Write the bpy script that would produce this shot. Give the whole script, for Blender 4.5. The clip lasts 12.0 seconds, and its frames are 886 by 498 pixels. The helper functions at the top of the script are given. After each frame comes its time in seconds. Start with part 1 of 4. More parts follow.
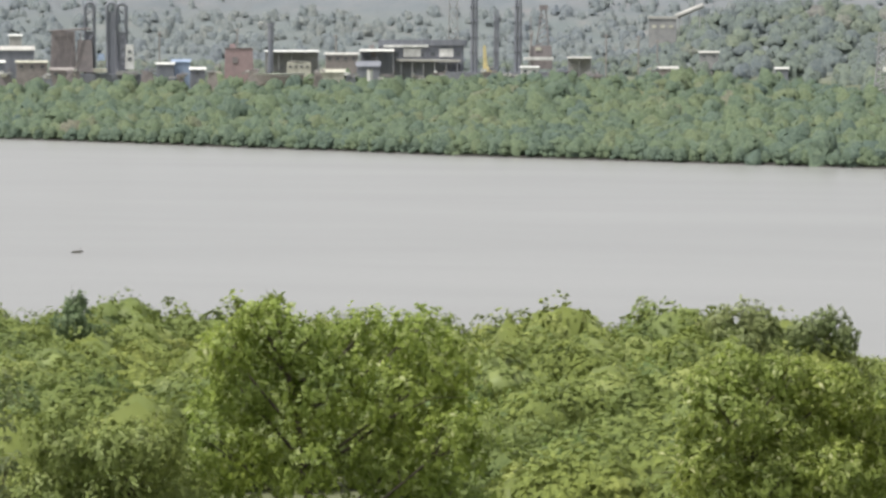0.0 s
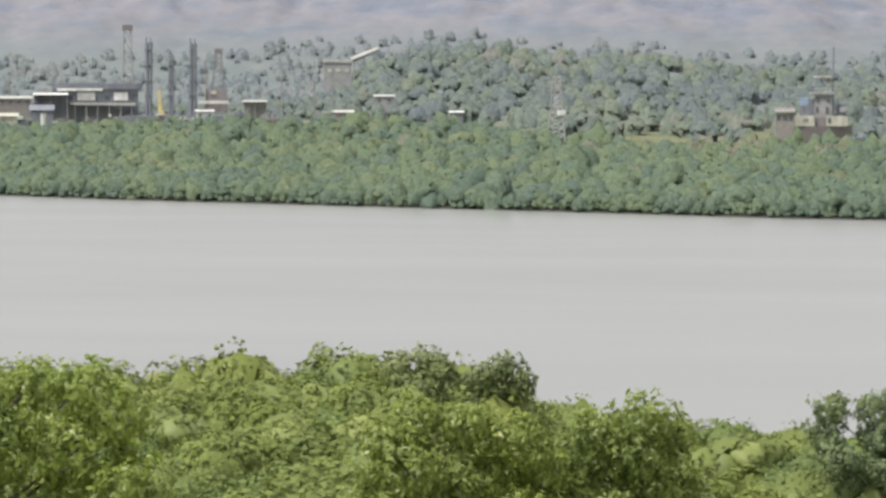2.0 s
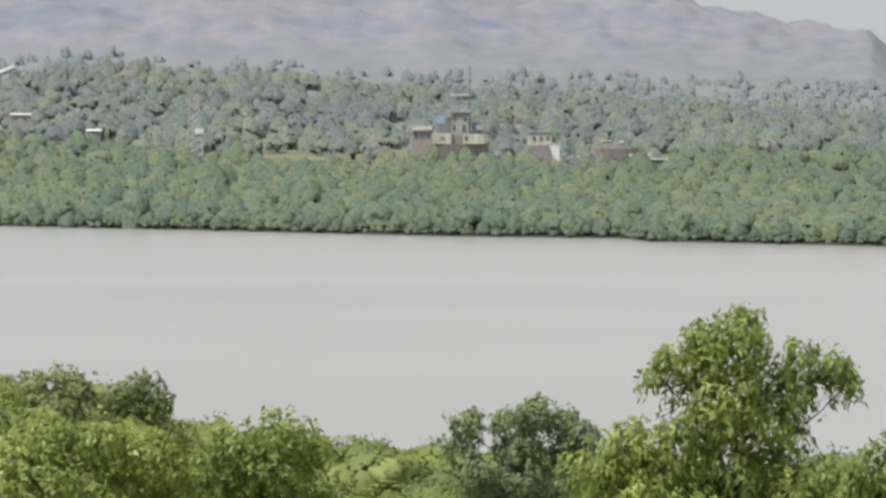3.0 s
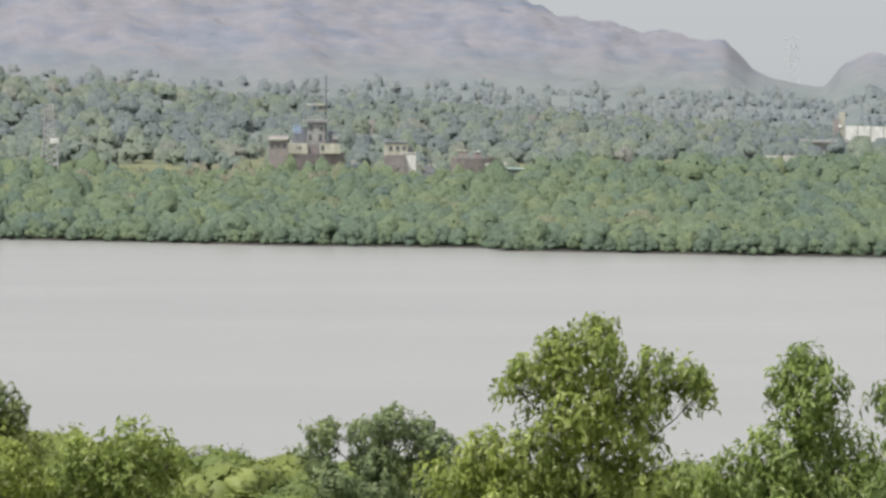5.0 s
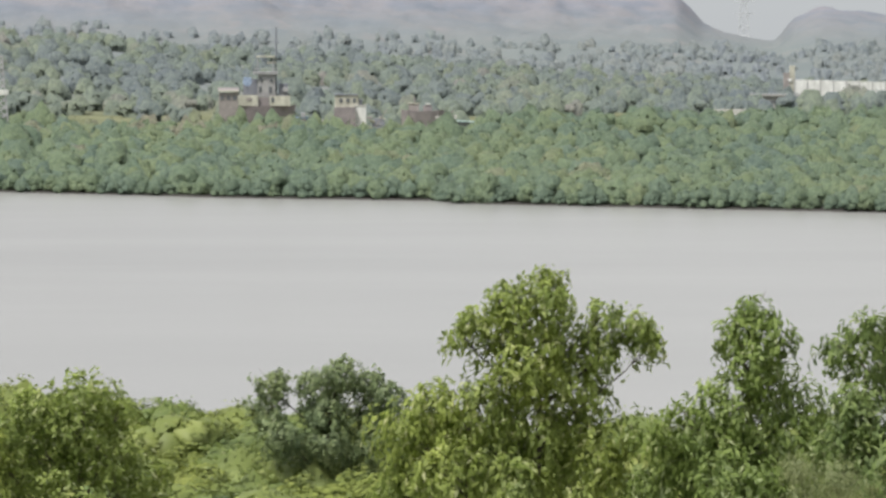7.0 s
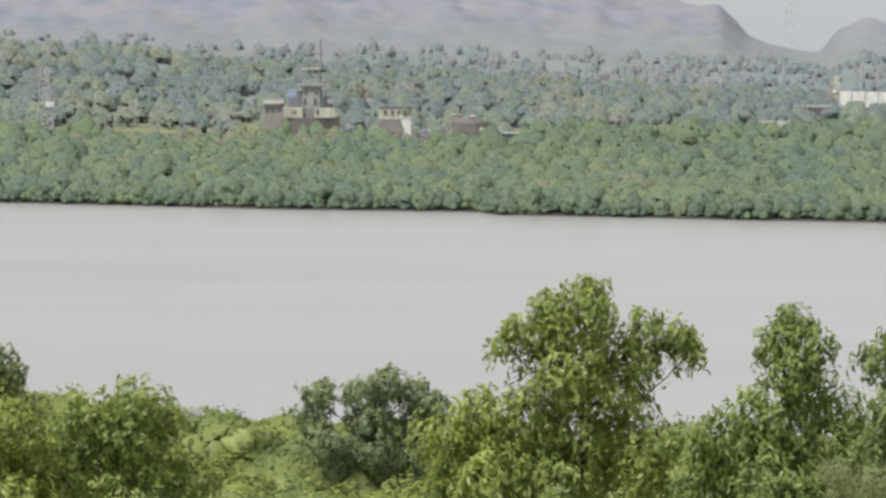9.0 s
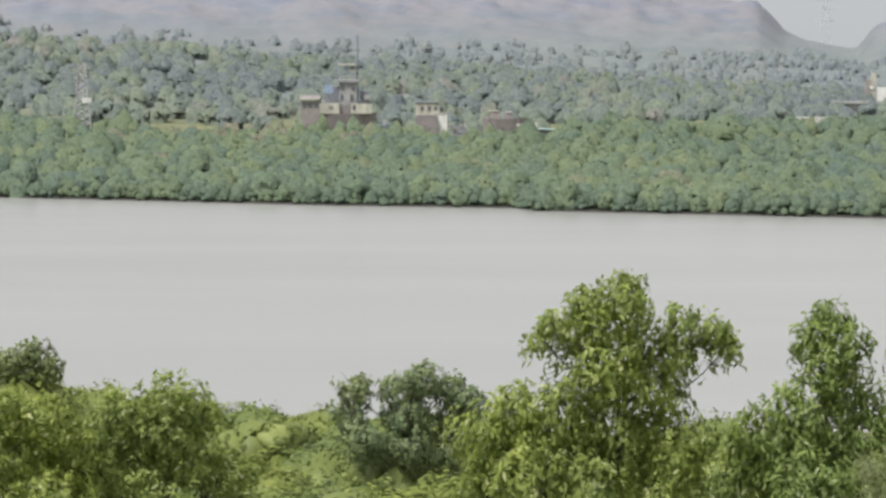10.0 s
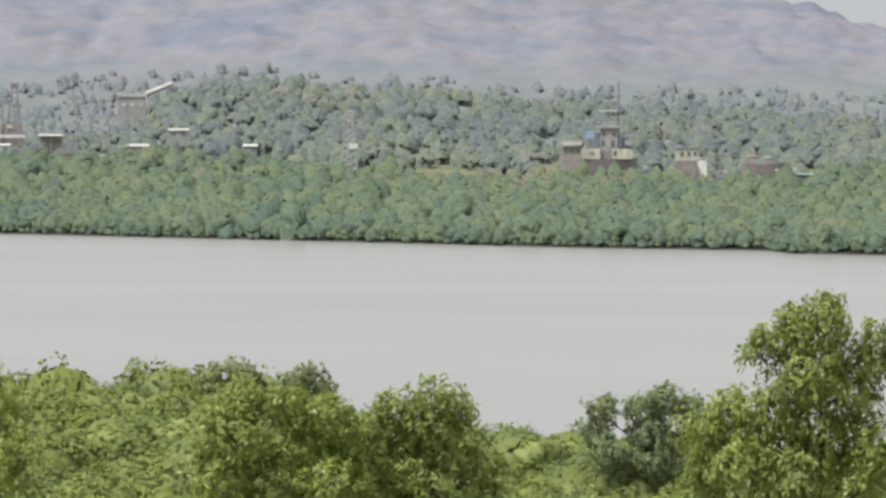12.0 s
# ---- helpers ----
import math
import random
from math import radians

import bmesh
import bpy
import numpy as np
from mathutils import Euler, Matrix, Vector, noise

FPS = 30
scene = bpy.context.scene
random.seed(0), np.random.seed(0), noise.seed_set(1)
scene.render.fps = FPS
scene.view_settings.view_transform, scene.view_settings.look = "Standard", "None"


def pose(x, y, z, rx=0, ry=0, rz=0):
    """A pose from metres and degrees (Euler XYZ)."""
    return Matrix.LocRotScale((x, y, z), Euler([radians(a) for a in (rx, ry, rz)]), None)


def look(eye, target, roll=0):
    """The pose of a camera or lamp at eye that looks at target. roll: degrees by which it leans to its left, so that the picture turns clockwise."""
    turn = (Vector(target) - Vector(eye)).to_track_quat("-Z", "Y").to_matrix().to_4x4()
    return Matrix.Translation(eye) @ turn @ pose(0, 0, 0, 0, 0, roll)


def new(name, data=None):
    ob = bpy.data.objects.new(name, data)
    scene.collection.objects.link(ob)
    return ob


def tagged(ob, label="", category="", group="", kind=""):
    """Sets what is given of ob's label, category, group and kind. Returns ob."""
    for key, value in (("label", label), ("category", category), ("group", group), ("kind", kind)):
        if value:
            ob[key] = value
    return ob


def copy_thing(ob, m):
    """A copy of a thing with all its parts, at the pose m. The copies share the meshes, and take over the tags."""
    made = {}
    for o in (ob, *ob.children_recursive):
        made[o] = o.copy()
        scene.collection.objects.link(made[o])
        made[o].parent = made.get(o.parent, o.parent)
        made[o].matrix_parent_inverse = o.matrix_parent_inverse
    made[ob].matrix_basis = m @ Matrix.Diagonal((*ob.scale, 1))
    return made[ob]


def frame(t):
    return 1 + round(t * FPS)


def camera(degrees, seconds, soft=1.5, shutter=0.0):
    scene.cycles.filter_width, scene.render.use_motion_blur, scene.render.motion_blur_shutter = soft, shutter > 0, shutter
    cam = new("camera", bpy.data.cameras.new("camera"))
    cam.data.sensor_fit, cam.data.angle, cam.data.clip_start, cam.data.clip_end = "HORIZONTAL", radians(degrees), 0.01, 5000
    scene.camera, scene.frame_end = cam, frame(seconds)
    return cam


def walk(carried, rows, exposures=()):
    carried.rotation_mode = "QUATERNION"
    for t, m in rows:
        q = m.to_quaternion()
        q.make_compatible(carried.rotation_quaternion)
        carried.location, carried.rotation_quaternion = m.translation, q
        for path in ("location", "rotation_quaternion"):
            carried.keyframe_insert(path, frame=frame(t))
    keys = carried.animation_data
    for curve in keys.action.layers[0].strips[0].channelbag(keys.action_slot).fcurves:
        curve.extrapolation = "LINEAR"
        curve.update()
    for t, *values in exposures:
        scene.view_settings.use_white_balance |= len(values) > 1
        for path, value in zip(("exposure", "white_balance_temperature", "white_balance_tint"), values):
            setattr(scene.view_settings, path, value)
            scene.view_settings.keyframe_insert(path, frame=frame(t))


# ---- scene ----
EYE_H = 27.2                     # camera height over the water, metres
cam = camera(15.03, 12.0, soft=2.9)

# seconds, heading (degrees clockwise from +y), pitch, roll, metres drawn back along the heading
PATH = [
    (0.0, -14.477, -3.517, -0.03, 0.8), (0.5, -12.898, -3.003, 0.02, 0.7), (1.0, -11.923, -3.002, 0.0, 0.6),
    (1.5, -11.274, -2.949, -0.04, -1.8), (2.0, -8.952, -2.777, -0.02, -1.8), (2.1, -8.051, -2.72, -0.01, -1.8),
    (2.5, -3.457, -2.644, 0.05, -1.8), (2.7, -2.985, -2.59, 0.0, -1.5), (4.3, -1.648, -2.009, -0.11, -1.2),
    (4.5, -1.453, -2.139, -0.09, -1.2), (5.0, -0.35, -2.311, -0.08, -1.2), (5.5, 0.0, -2.492, 0.0, -1.2),
    (6.0, 0.468, -2.653, 0.03, -1.2), (6.5, 0.696, -3.117, 0.03, -1.2), (7.0, 0.502, -3.118, 0.1, -1.2),
    (7.5, 0.547, -2.935, 0.055, -1.0), (7.7, 0.262, -2.9, 0.0, -0.6), (9.3, -0.261, -2.932, 0.04, 0.9),
    (9.5, -0.198, -3.05, 0.12, 0.9), (10.0, -0.882, -2.987, 0.06, 1.0), (10.5, -2.335, -2.695, 0.02, 2.2),
    (11.0, -4.144, -2.63, -0.01, 3.0), (11.1, -4.26, -2.56, -0.02, 5.8), (11.2, -4.36, -2.48, -0.03, 9.2),
    (11.3, -4.45, -2.40, -0.04, 12.6), (11.4, -4.53, -2.33, -0.05, 15.9), (11.5, -4.631, -2.28, -0.05, 18.6),
    (11.6, -4.75, -2.26, -0.05, 19.6), (12.0, -5.39, -2.20, -0.05, 20.6),
]


def row_pose(heading, pitch, roll, back):
    h = radians(heading)
    return pose(-back * math.sin(h), -back * math.cos(h), EYE_H, 90 + pitch, 0, -heading) @ pose(0, 0, 0, 0, 0, roll)


walk(cam, [(t, row_pose(h, p, r, b)) for t, h, p, r, b in PATH])

# ---- light: a bright, hazy, thinly overcast day ----
world = bpy.data.worlds.new("hazy_sky")
scene.world = world
world.use_nodes = True
wn, wl = world.node_tree.nodes, world.node_tree.links
sky = wn.new("ShaderNodeTexSky")
sky.sky_type = "NISHITA"
sky.sun_disc = False
sky.sun_elevation, sky.sun_rotation = radians(59), radians(-132)
sky.air_density, sky.dust_density, sky.ozone_density = 1.2, 1.5, 1.0
grey = wn.new("ShaderNodeHueSaturation")
grey.inputs["Saturation"].default_value = 0.22
wl.new(sky.outputs[0], grey.inputs["Color"])
cloud = wn.new("ShaderNodeMix")              # thin even cloud over the clear sky
cloud.data_type = "RGBA"
cloud.inputs[0].default_value = 0.9
veil = wn.new("ShaderNodeValToRGB")          # an overcast sky is brighter overhead than over the horizon
veil.color_ramp.elements[0].position, veil.color_ramp.elements[0].color = 0.03, (0.62, 0.65, 0.675, 1)
veil.color_ramp.elements[1].position, veil.color_ramp.elements[1].color = 0.55, (0.97, 0.985, 1.0, 1)
direction, height = wn.new("ShaderNodeTexCoord"), wn.new("ShaderNodeSeparateXYZ")
wl.new(direction.outputs["Generated"], height.inputs[0])
wl.new(height.outputs["Z"], veil.inputs[0])
bright = wn.new("ShaderNodeVectorMath")
bright.operation = "SCALE"
bright.inputs["Scale"].default_value = 5.0
wl.new(veil.outputs[0], bright.inputs[0])
wl.new(bright.outputs[0], cloud.inputs[7])
wl.new(grey.outputs[0], cloud.inputs[6])
wl.new(cloud.outputs[2], wn["Background"].inputs["Color"])
wn["Background"].inputs["Strength"].default_value = 0.1

sun = new("sun", bpy.data.lights.new("sun", "SUN"))
sun.data.energy, sun.data.angle, sun.data.color = 2.6, radians(12), (1.0, 0.97, 0.91)
sun.matrix_world = look((-45, -40, 100), (0, 0, 0))
scene.view_settings.exposure = 0.75


# ---- materials ----
def material(name, rough=0.85, metal=0.0, spec=0.3):
    m = bpy.data.materials.new(name)
    m.use_nodes = True
    b = m.node_tree.nodes["Principled BSDF"]
    b.inputs["Roughness"].default_value, b.inputs["Metallic"].default_value = rough, metal
    b.inputs["Specular IOR Level"].default_value = spec
    return m, m.node_tree.nodes, m.node_tree.links, b


def ramp(n, l, source, stops):
    r = n.new("ShaderNodeValToRGB")
    el = r.color_ramp.elements
    while len(el) < len(stops):
        el.new(0.5)
    for e, (p, c) in zip(el, stops):
        e.position, e.color = p, (*c, 1)
    l.new(source, r.inputs[0])
    return r.outputs[0]


def noise_tex(n, l, scale, detail=4.0, rough=0.6, coord="Object", stretch=None):
    c = n.new("ShaderNodeTexCoord")
    t = n.new("ShaderNodeTexNoise")
    t.inputs["Scale"].default_value, t.inputs["Detail"].default_value, t.inputs["Roughness"].default_value = scale, detail, rough
    if stretch:
        mp = n.new("ShaderNodeMapping")
        mp.inputs["Scale"].default_value = stretch
        l.new(c.outputs[coord], mp.inputs[0])
        l.new(mp.outputs[0], t.inputs["Vector"])
    else:
        l.new(c.outputs[coord], t.inputs["Vector"])
    return t.outputs["Fac"]


def mixed(n, l, fac, a, b, mode="MIX"):
    x = n.new("ShaderNodeMix")
    x.data_type, x.blend_type = "RGBA", mode
    for sock, v in ((x.inputs[0], fac), (x.inputs[6], a), (x.inputs[7], b)):
        if isinstance(v, (int, float)):
            sock.default_value = v
        elif isinstance(v, tuple):
            sock.default_value = (*v, 1)
        else:
            l.new(v, sock)
    return x.outputs[2]


def bump(n, l, b, height, strength, distance):
    k = n.new("ShaderNodeBump")
    k.inputs["Strength"].default_value, k.inputs["Distance"].default_value = strength, distance
    l.new(height, k.inputs["Height"])
    l.new(k.outputs[0], b.inputs["Normal"])


def surface(name, dark, light, scale, rough=0.85, metal=0.0, fine=None, relief=0.3, stretch=None):
    """A worn plain surface: broad stains between two colours, fine grain over it, and a little relief."""
    m, n, l, b = material(name, rough, metal)
    broad = ramp(n, l, noise_tex(n, l, scale, 5, 0.65, stretch=stretch), [(0.35, dark), (0.65, light)])
    fine = fine or scale * 12
    grain = noise_tex(n, l, fine, 3, 0.6)
    col = mixed(n, l, 0.35, broad, ramp(n, l, grain, [(0.3, (0.35, 0.35, 0.35)), (0.7, (0.65, 0.65, 0.65))]), "OVERLAY")
    l.new(col, b.inputs["Base Color"])
    bump(n, l, b, grain, relief, 0.3 / fine)
    return m


def foliage(name, stops, through_light=0.42, rough=0.55, patch=0.25, crowns=None, grain=1.1):
    """Leaves: each leaf takes its own tone, with broader drifts of tone over the crown and light through the blade.
    crowns: for a canopy of many trees in one mesh, the range of colours from tree to tree."""
    m, n, l, b = material(name, rough, spec=0.35 if crowns is None else 0.12)
    g = n.new("ShaderNodeNewGeometry")
    col = ramp(n, l, g.outputs["Random Per Island"], stops)
    drift = noise_tex(n, l, patch, 3, 0.6)
    if crowns is None:
        col = mixed(n, l, 0.6, col, ramp(n, l, drift, [(0.3, (0.36, 0.40, 0.42)), (0.7, (0.66, 0.62, 0.50))]), "OVERLAY")
        info = n.new("ShaderNodeObjectInfo")
        col = mixed(n, l, 0.5, col, ramp(n, l, info.outputs["Random"], [(0.0, (0.38, 0.42, 0.44)), (0.5, (0.5, 0.5, 0.5)), (1.0, (0.62, 0.57, 0.46))]), "OVERLAY")
    else:
        tone = n.new("ShaderNodeAttribute")
        tone.attribute_name = "tone"
        mean = n.new("ShaderNodeMath")
        mean.operation = "MULTIPLY_ADD"
        mean.inputs[1].default_value, mean.use_clamp = 0.5, True
        l.new(tone.outputs["Fac"], mean.inputs[0])
        half = n.new("ShaderNodeMapRange")
        half.inputs["From Min"].default_value, half.inputs["From Max"].default_value, half.inputs["To Max"].default_value = 0.32, 0.68, 0.5
        l.new(drift, half.inputs["Value"])
        l.new(half.outputs[0], mean.inputs[2])
        col = mixed(n, l, 0.85, col, ramp(n, l, mean.outputs[0], crowns))
        sprays = noise_tex(n, l, grain, 3, 0.7)
        col = mixed(n, l, 0.9, col, ramp(n, l, sprays, [(0.33, (0.34, 0.36, 0.38)), (0.67, (0.64, 0.63, 0.58))]), "OVERLAY")
        bump(n, l, b, sprays, 0.9, 0.6 / grain)
    l.new(col, b.inputs["Base Color"])
    tr = n.new("ShaderNodeBsdfTranslucent")
    l.new(col, tr.inputs["Color"])
    mx = n.new("ShaderNodeMixShader")
    mx.inputs[0].default_value = through_light
    l.new(b.outputs[0], mx.inputs[1])
    l.new(tr.outputs[0], mx.inputs[2])
    l.new(mx.outputs[0], n["Material Output"].inputs["Surface"])
    return m


LEAF_BRIGHT = foliage("bright_green_leaves", [(0.0, (0.175, 0.228, 0.072)), (0.6, (0.288, 0.362, 0.105)), (0.88, (0.385, 0.47, 0.155)), (1.0, (0.60, 0.63, 0.40))], 0.5)
LEAF_DEEP = foliage("deep_green_leaves", [(0.0, (0.145, 0.198, 0.08)), (0.6, (0.24, 0.318, 0.115)), (0.9, (0.325, 0.41, 0.155)), (1.0, (0.55, 0.60, 0.38))], 0.5)
LEAF_OLIVE = foliage("olive_mangrove_leaves", [(0.0, (0.165, 0.207, 0.064)), (0.6, (0.232, 0.28, 0.088)), (1.0, (0.305, 0.355, 0.128))], 0.32, patch=0.12)
LEAF_THICKET = foliage("thicket_mangrove_leaves", [(0.0, (0.15, 0.19, 0.058)), (0.6, (0.21, 0.255, 0.08)), (1.0, (0.28, 0.33, 0.115))], 0.25, patch=0.05,
                       crowns=[(0.05, (0.118, 0.165, 0.08)), (0.35, (0.185, 0.23, 0.078)), (0.7, (0.248, 0.288, 0.078)), (0.95, (0.295, 0.31, 0.1))], grain=2.0)
LEAF_BLUE = foliage("blue_green_leaves", [(0.0, (0.165, 0.215, 0.122)), (0.6, (0.24, 0.305, 0.162)), (1.0, (0.35, 0.415, 0.24))], 0.44)
LEAF_GREY = foliage("grey_green_leaves", [(0.0, (0.225, 0.258, 0.115)), (0.6, (0.295, 0.335, 0.15)), (1.0, (0.37, 0.41, 0.20))], 0.38)
LEAF_PALE = foliage("pale_feathery_leaves", [(0.0, (0.18, 0.215, 0.10)), (0.6, (0.25, 0.29, 0.145)), (1.0, (0.33, 0.36, 0.20))], 0.36)
LEAF_LIME = foliage("lime_green_leaves", [(0.0, (0.215, 0.27, 0.072)), (0.6, (0.355, 0.43, 0.108)), (0.88, (0.44, 0.515, 0.15)), (1.0, (0.60, 0.63, 0.37))], 0.5)
# Far mangrove, woodland and hill leaves: distance haze put into their base colours.
LEAF_FAR = foliage("hazed_far_mangrove_leaves", [(0.0, (0.10, 0.128, 0.105)), (0.6, (0.135, 0.162, 0.125)), (1.0, (0.165, 0.188, 0.135))], 0.12, patch=0.02,
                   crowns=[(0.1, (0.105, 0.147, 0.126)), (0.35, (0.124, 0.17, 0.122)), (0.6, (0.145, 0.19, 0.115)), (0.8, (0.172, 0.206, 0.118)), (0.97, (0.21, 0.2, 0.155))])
LEAF_WOOD = foliage("hazed_woodland_leaves", [(0.0, (0.14, 0.162, 0.165)), (0.6, (0.16, 0.18, 0.178)), (1.0, (0.18, 0.198, 0.185))], 0.1, patch=0.011, grain=0.6,
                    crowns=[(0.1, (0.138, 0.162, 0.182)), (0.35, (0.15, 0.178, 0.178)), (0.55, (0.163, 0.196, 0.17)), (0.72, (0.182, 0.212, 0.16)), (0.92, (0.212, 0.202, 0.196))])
LEAF_HILL = foliage("hazed_hill_leaves", [(0.0, (0.17, 0.188, 0.205)), (0.6, (0.185, 0.2, 0.213)), (1.0, (0.20, 0.213, 0.22))], 0.1, patch=0.008, grain=0.4,
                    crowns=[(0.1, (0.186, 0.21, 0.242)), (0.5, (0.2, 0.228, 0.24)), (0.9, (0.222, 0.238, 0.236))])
BARK = surface("grey_brown_bark", (0.06, 0.05, 0.04), (0.15, 0.125, 0.10), 1.5, 0.9, stretch=(1, 1, 0.25))


def ground_material():
    """Bare soil near, wet mud at the waterline, dry spoil with scrubby patches higher up, its colours blued for haze.
    """
    m, n, l, b = material("soil_mud_and_spoil", 0.95)
    g = n.new("ShaderNodeNewGeometry")
    s = n.new("ShaderNodeSeparateXYZ")
    l.new(g.outputs["Position"], s.inputs[0])
    broad = noise_tex(n, l, 0.024, 7, 0.62, stretch=(0.6, 0.6, 2.0))
    streak = noise_tex(n, l, 0.07, 6, 0.7, stretch=(1, 0.5, 2.2))
    low = ramp(n, l, noise_tex(n, l, 0.06, 5), [(0.3, (0.11, 0.125, 0.065)), (0.7, (0.20, 0.205, 0.12))])
    # The spoil's lilac-blue stops carry the haze over the hill.
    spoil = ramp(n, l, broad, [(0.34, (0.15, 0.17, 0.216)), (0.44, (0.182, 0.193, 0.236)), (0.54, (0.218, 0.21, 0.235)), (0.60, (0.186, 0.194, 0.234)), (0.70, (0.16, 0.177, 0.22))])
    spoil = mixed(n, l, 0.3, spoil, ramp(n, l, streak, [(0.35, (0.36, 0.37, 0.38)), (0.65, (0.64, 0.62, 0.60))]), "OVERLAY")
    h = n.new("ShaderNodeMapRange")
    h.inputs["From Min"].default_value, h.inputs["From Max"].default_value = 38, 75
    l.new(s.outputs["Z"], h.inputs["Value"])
    # Slope scrub tone, also blued for haze.
    scrubby = ramp(n, l, noise_tex(n, l, 0.02, 6, 0.7), [(0.35, (0.152, 0.177, 0.182)), (0.55, (0.175, 0.195, 0.195)), (0.7, (0.222, 0.215, 0.21))])
    h2 = n.new("ShaderNodeMapRange")
    h2.inputs["From Min"].default_value, h2.inputs["From Max"].default_value = 9, 18
    l.new(s.outputs["Z"], h2.inputs["Value"])
    low = mixed(n, l, h2.outputs[0], low, scrubby)
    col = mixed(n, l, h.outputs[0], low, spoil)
    wet = n.new("ShaderNodeMapRange")
    wet.inputs["From Min"].default_value, wet.inputs["From Max"].default_value = 1.0, 0.6
    l.new(s.outputs["Z"], wet.inputs["Value"])
    col = mixed(n, l, wet.outputs[0], col, (0.045, 0.042, 0.038))
    l.new(col, b.inputs["Base Color"])
    bump(n, l, b, noise_tex(n, l, 0.15, 6, 0.7), 0.6, 2.0)
    return m


def water_material():
    m, n, l, b = material("silty_creek_water", 0.22, spec=0.5)
    col = ramp(n, l, noise_tex(n, l, 0.006, 4, 0.6, stretch=(1, 3, 1)), [(0.3, (0.262, 0.26, 0.255)), (0.7, (0.29, 0.287, 0.282))])
    l.new(col, b.inputs["Base Color"])
    b.inputs["IOR"].default_value = 1.33
    b.inputs["Roughness"].default_value = 0.26
    bump(n, l, b, noise_tex(n, l, 1.6, 4, 0.6, stretch=(1, 2, 1)), 0.15, 0.06)
    return m


# ---- plan: polar about the viewpoint, fitted to the camera's view; heading in degrees and range in metres ----
def at(heading, r, z=0.0):
    h = radians(heading)
    return Vector((r * math.sin(h), r * math.cos(h), z))


def line(*knots):
    xs, ys = [k[0] for k in knots], [k[1] for k in knots]
    return lambda a: np.interp(a, xs, ys)


near_shore = line((-40, 340), (-22, 295), (-14, 278), (-10, 268), (-5, 246), (0, 236), (4, 226), (8, 232), (20, 240))
far_shore = line((-40, 1300), (-30, 1130), (-22, 962), (-18.2, 879), (-14.3, 809), (-10.5, 764), (-7, 731), (-3, 695), (0.5, 681), (0.72, 668), (4.6, 648), (8, 635), (20, 600))
belt_back = line((-30, 1500), (-22, 1430), (-15, 1310), (-9.5, 1270), (-6, 1060), (-3, 1020), (0.5, 1000), (1.8, 1080), (4.6, 1150), (7.5, 1180), (20, 1200))
belt_top = line((-30, 13.7), (-22, 13.7), (-15, 12.8), (-9.8, 14.5), (-6, 9.2), (-3, 8.2), (0.5, 7.2), (1.8, 11.6), (4.6, 10.8), (7.5, 12), (20, 12))
wood_el = line((-30, -0.2), (-13, -0.15), (-11.2, -0.1), (-10.3, 0.4), (-9.2, 0.72), (-8.0, 0.85), (-7, 0.66), (-5.2, 0.6), (-3.3, 0.36), (-1.4, 0.36), (0.4, 0.2), (2.0, 0.02), (4.9, -0.1), (6.3, -0.22), (9, -0.2), (20, -0.2))
ridge_el = line((-40, 1.8), (-25, 2.5), (-14, 2.95), (-6, 3.15), (-3, 2.72), (-1.25, 2.2), (0.2, 2.05), (1.55, 1.8), (2.45, 1.64), (3.1, 1.42), (3.5, 1.42), (3.9, 1.32), (4.45, 1.25), (4.7, 0.95), (4.9, 0.72), (5.3, 0.58), (6.1, 0.42), (6.25, 0.55), (6.42, 0.78), (6.9, 1.03), (7.35, 1.0), (8.0, 0.92), (8.6, 0.75), (9.5, 0.45), (12, 0.3), (20, 0.2))
WOOD_R, RIDGE_R, FOOT_R = 1720.0, 2550.0, 2020.0


def ground_z(a, r):
    """Ground height at heading a and range r; both arrays."""
    ns, fs, bb = near_shore(a), far_shore(a), belt_back(a)
    bz = belt_top(a) - 4.3
    wz = EYE_H + WOOD_R * np.tan(np.radians(wood_el(a))) - 8.0
    wz = np.maximum(wz, bz)
    rz = EYE_H + RIDGE_R * np.tan(np.radians(ridge_el(a)))
    fz = np.minimum(EYE_H + 2.0, 0.5 * rz + 12)
    kr = np.stack([0 * r, 0 * r + 70, ns - 100, ns - 2, ns + 6, fs - 7, fs - 1.0, fs + 12, bb, bb + 70, 0 * r + WOOD_R, 0 * r + WOOD_R + 150, 0 * r + FOOT_R, 0 * r + 0.72 * RIDGE_R + 0.28 * FOOT_R, 0 * r + RIDGE_R, 0 * r + RIDGE_R + 900, 0 * r + 4900])
    kz = np.stack([0 * r + 8, 0 * r + 7.5, 0 * r + 1.6, 0 * r + 0.7, 0 * r - 2, 0 * r - 2, 0 * r + 0.3, 0 * r + 0.9, bz, bz + 0.3, wz, np.maximum(0.6 * wz, 6), fz, fz + 0.78 * (rz - fz), rz, np.minimum(rz * 0.6, 30), 0 * r])
    out = np.zeros_like(r)
    for i in range(len(kr) - 1):
        m = (r >= kr[i]) & (r <= kr[i + 1])
        u = ((r - kr[i]) / np.maximum(kr[i + 1] - kr[i], 1e-6))[m]
        out[m] = kz[i][m] + (kz[i + 1][m] - kz[i][m]) * u
    return out


def lumps(x, y, scale, amp):
    out = np.zeros(x.shape)
    for i in np.ndindex(x.shape):
        out[i] = amp * noise.fractal((x[i] / scale, y[i] / scale, 3.1), 0.9, 2.1, 5)
    return out


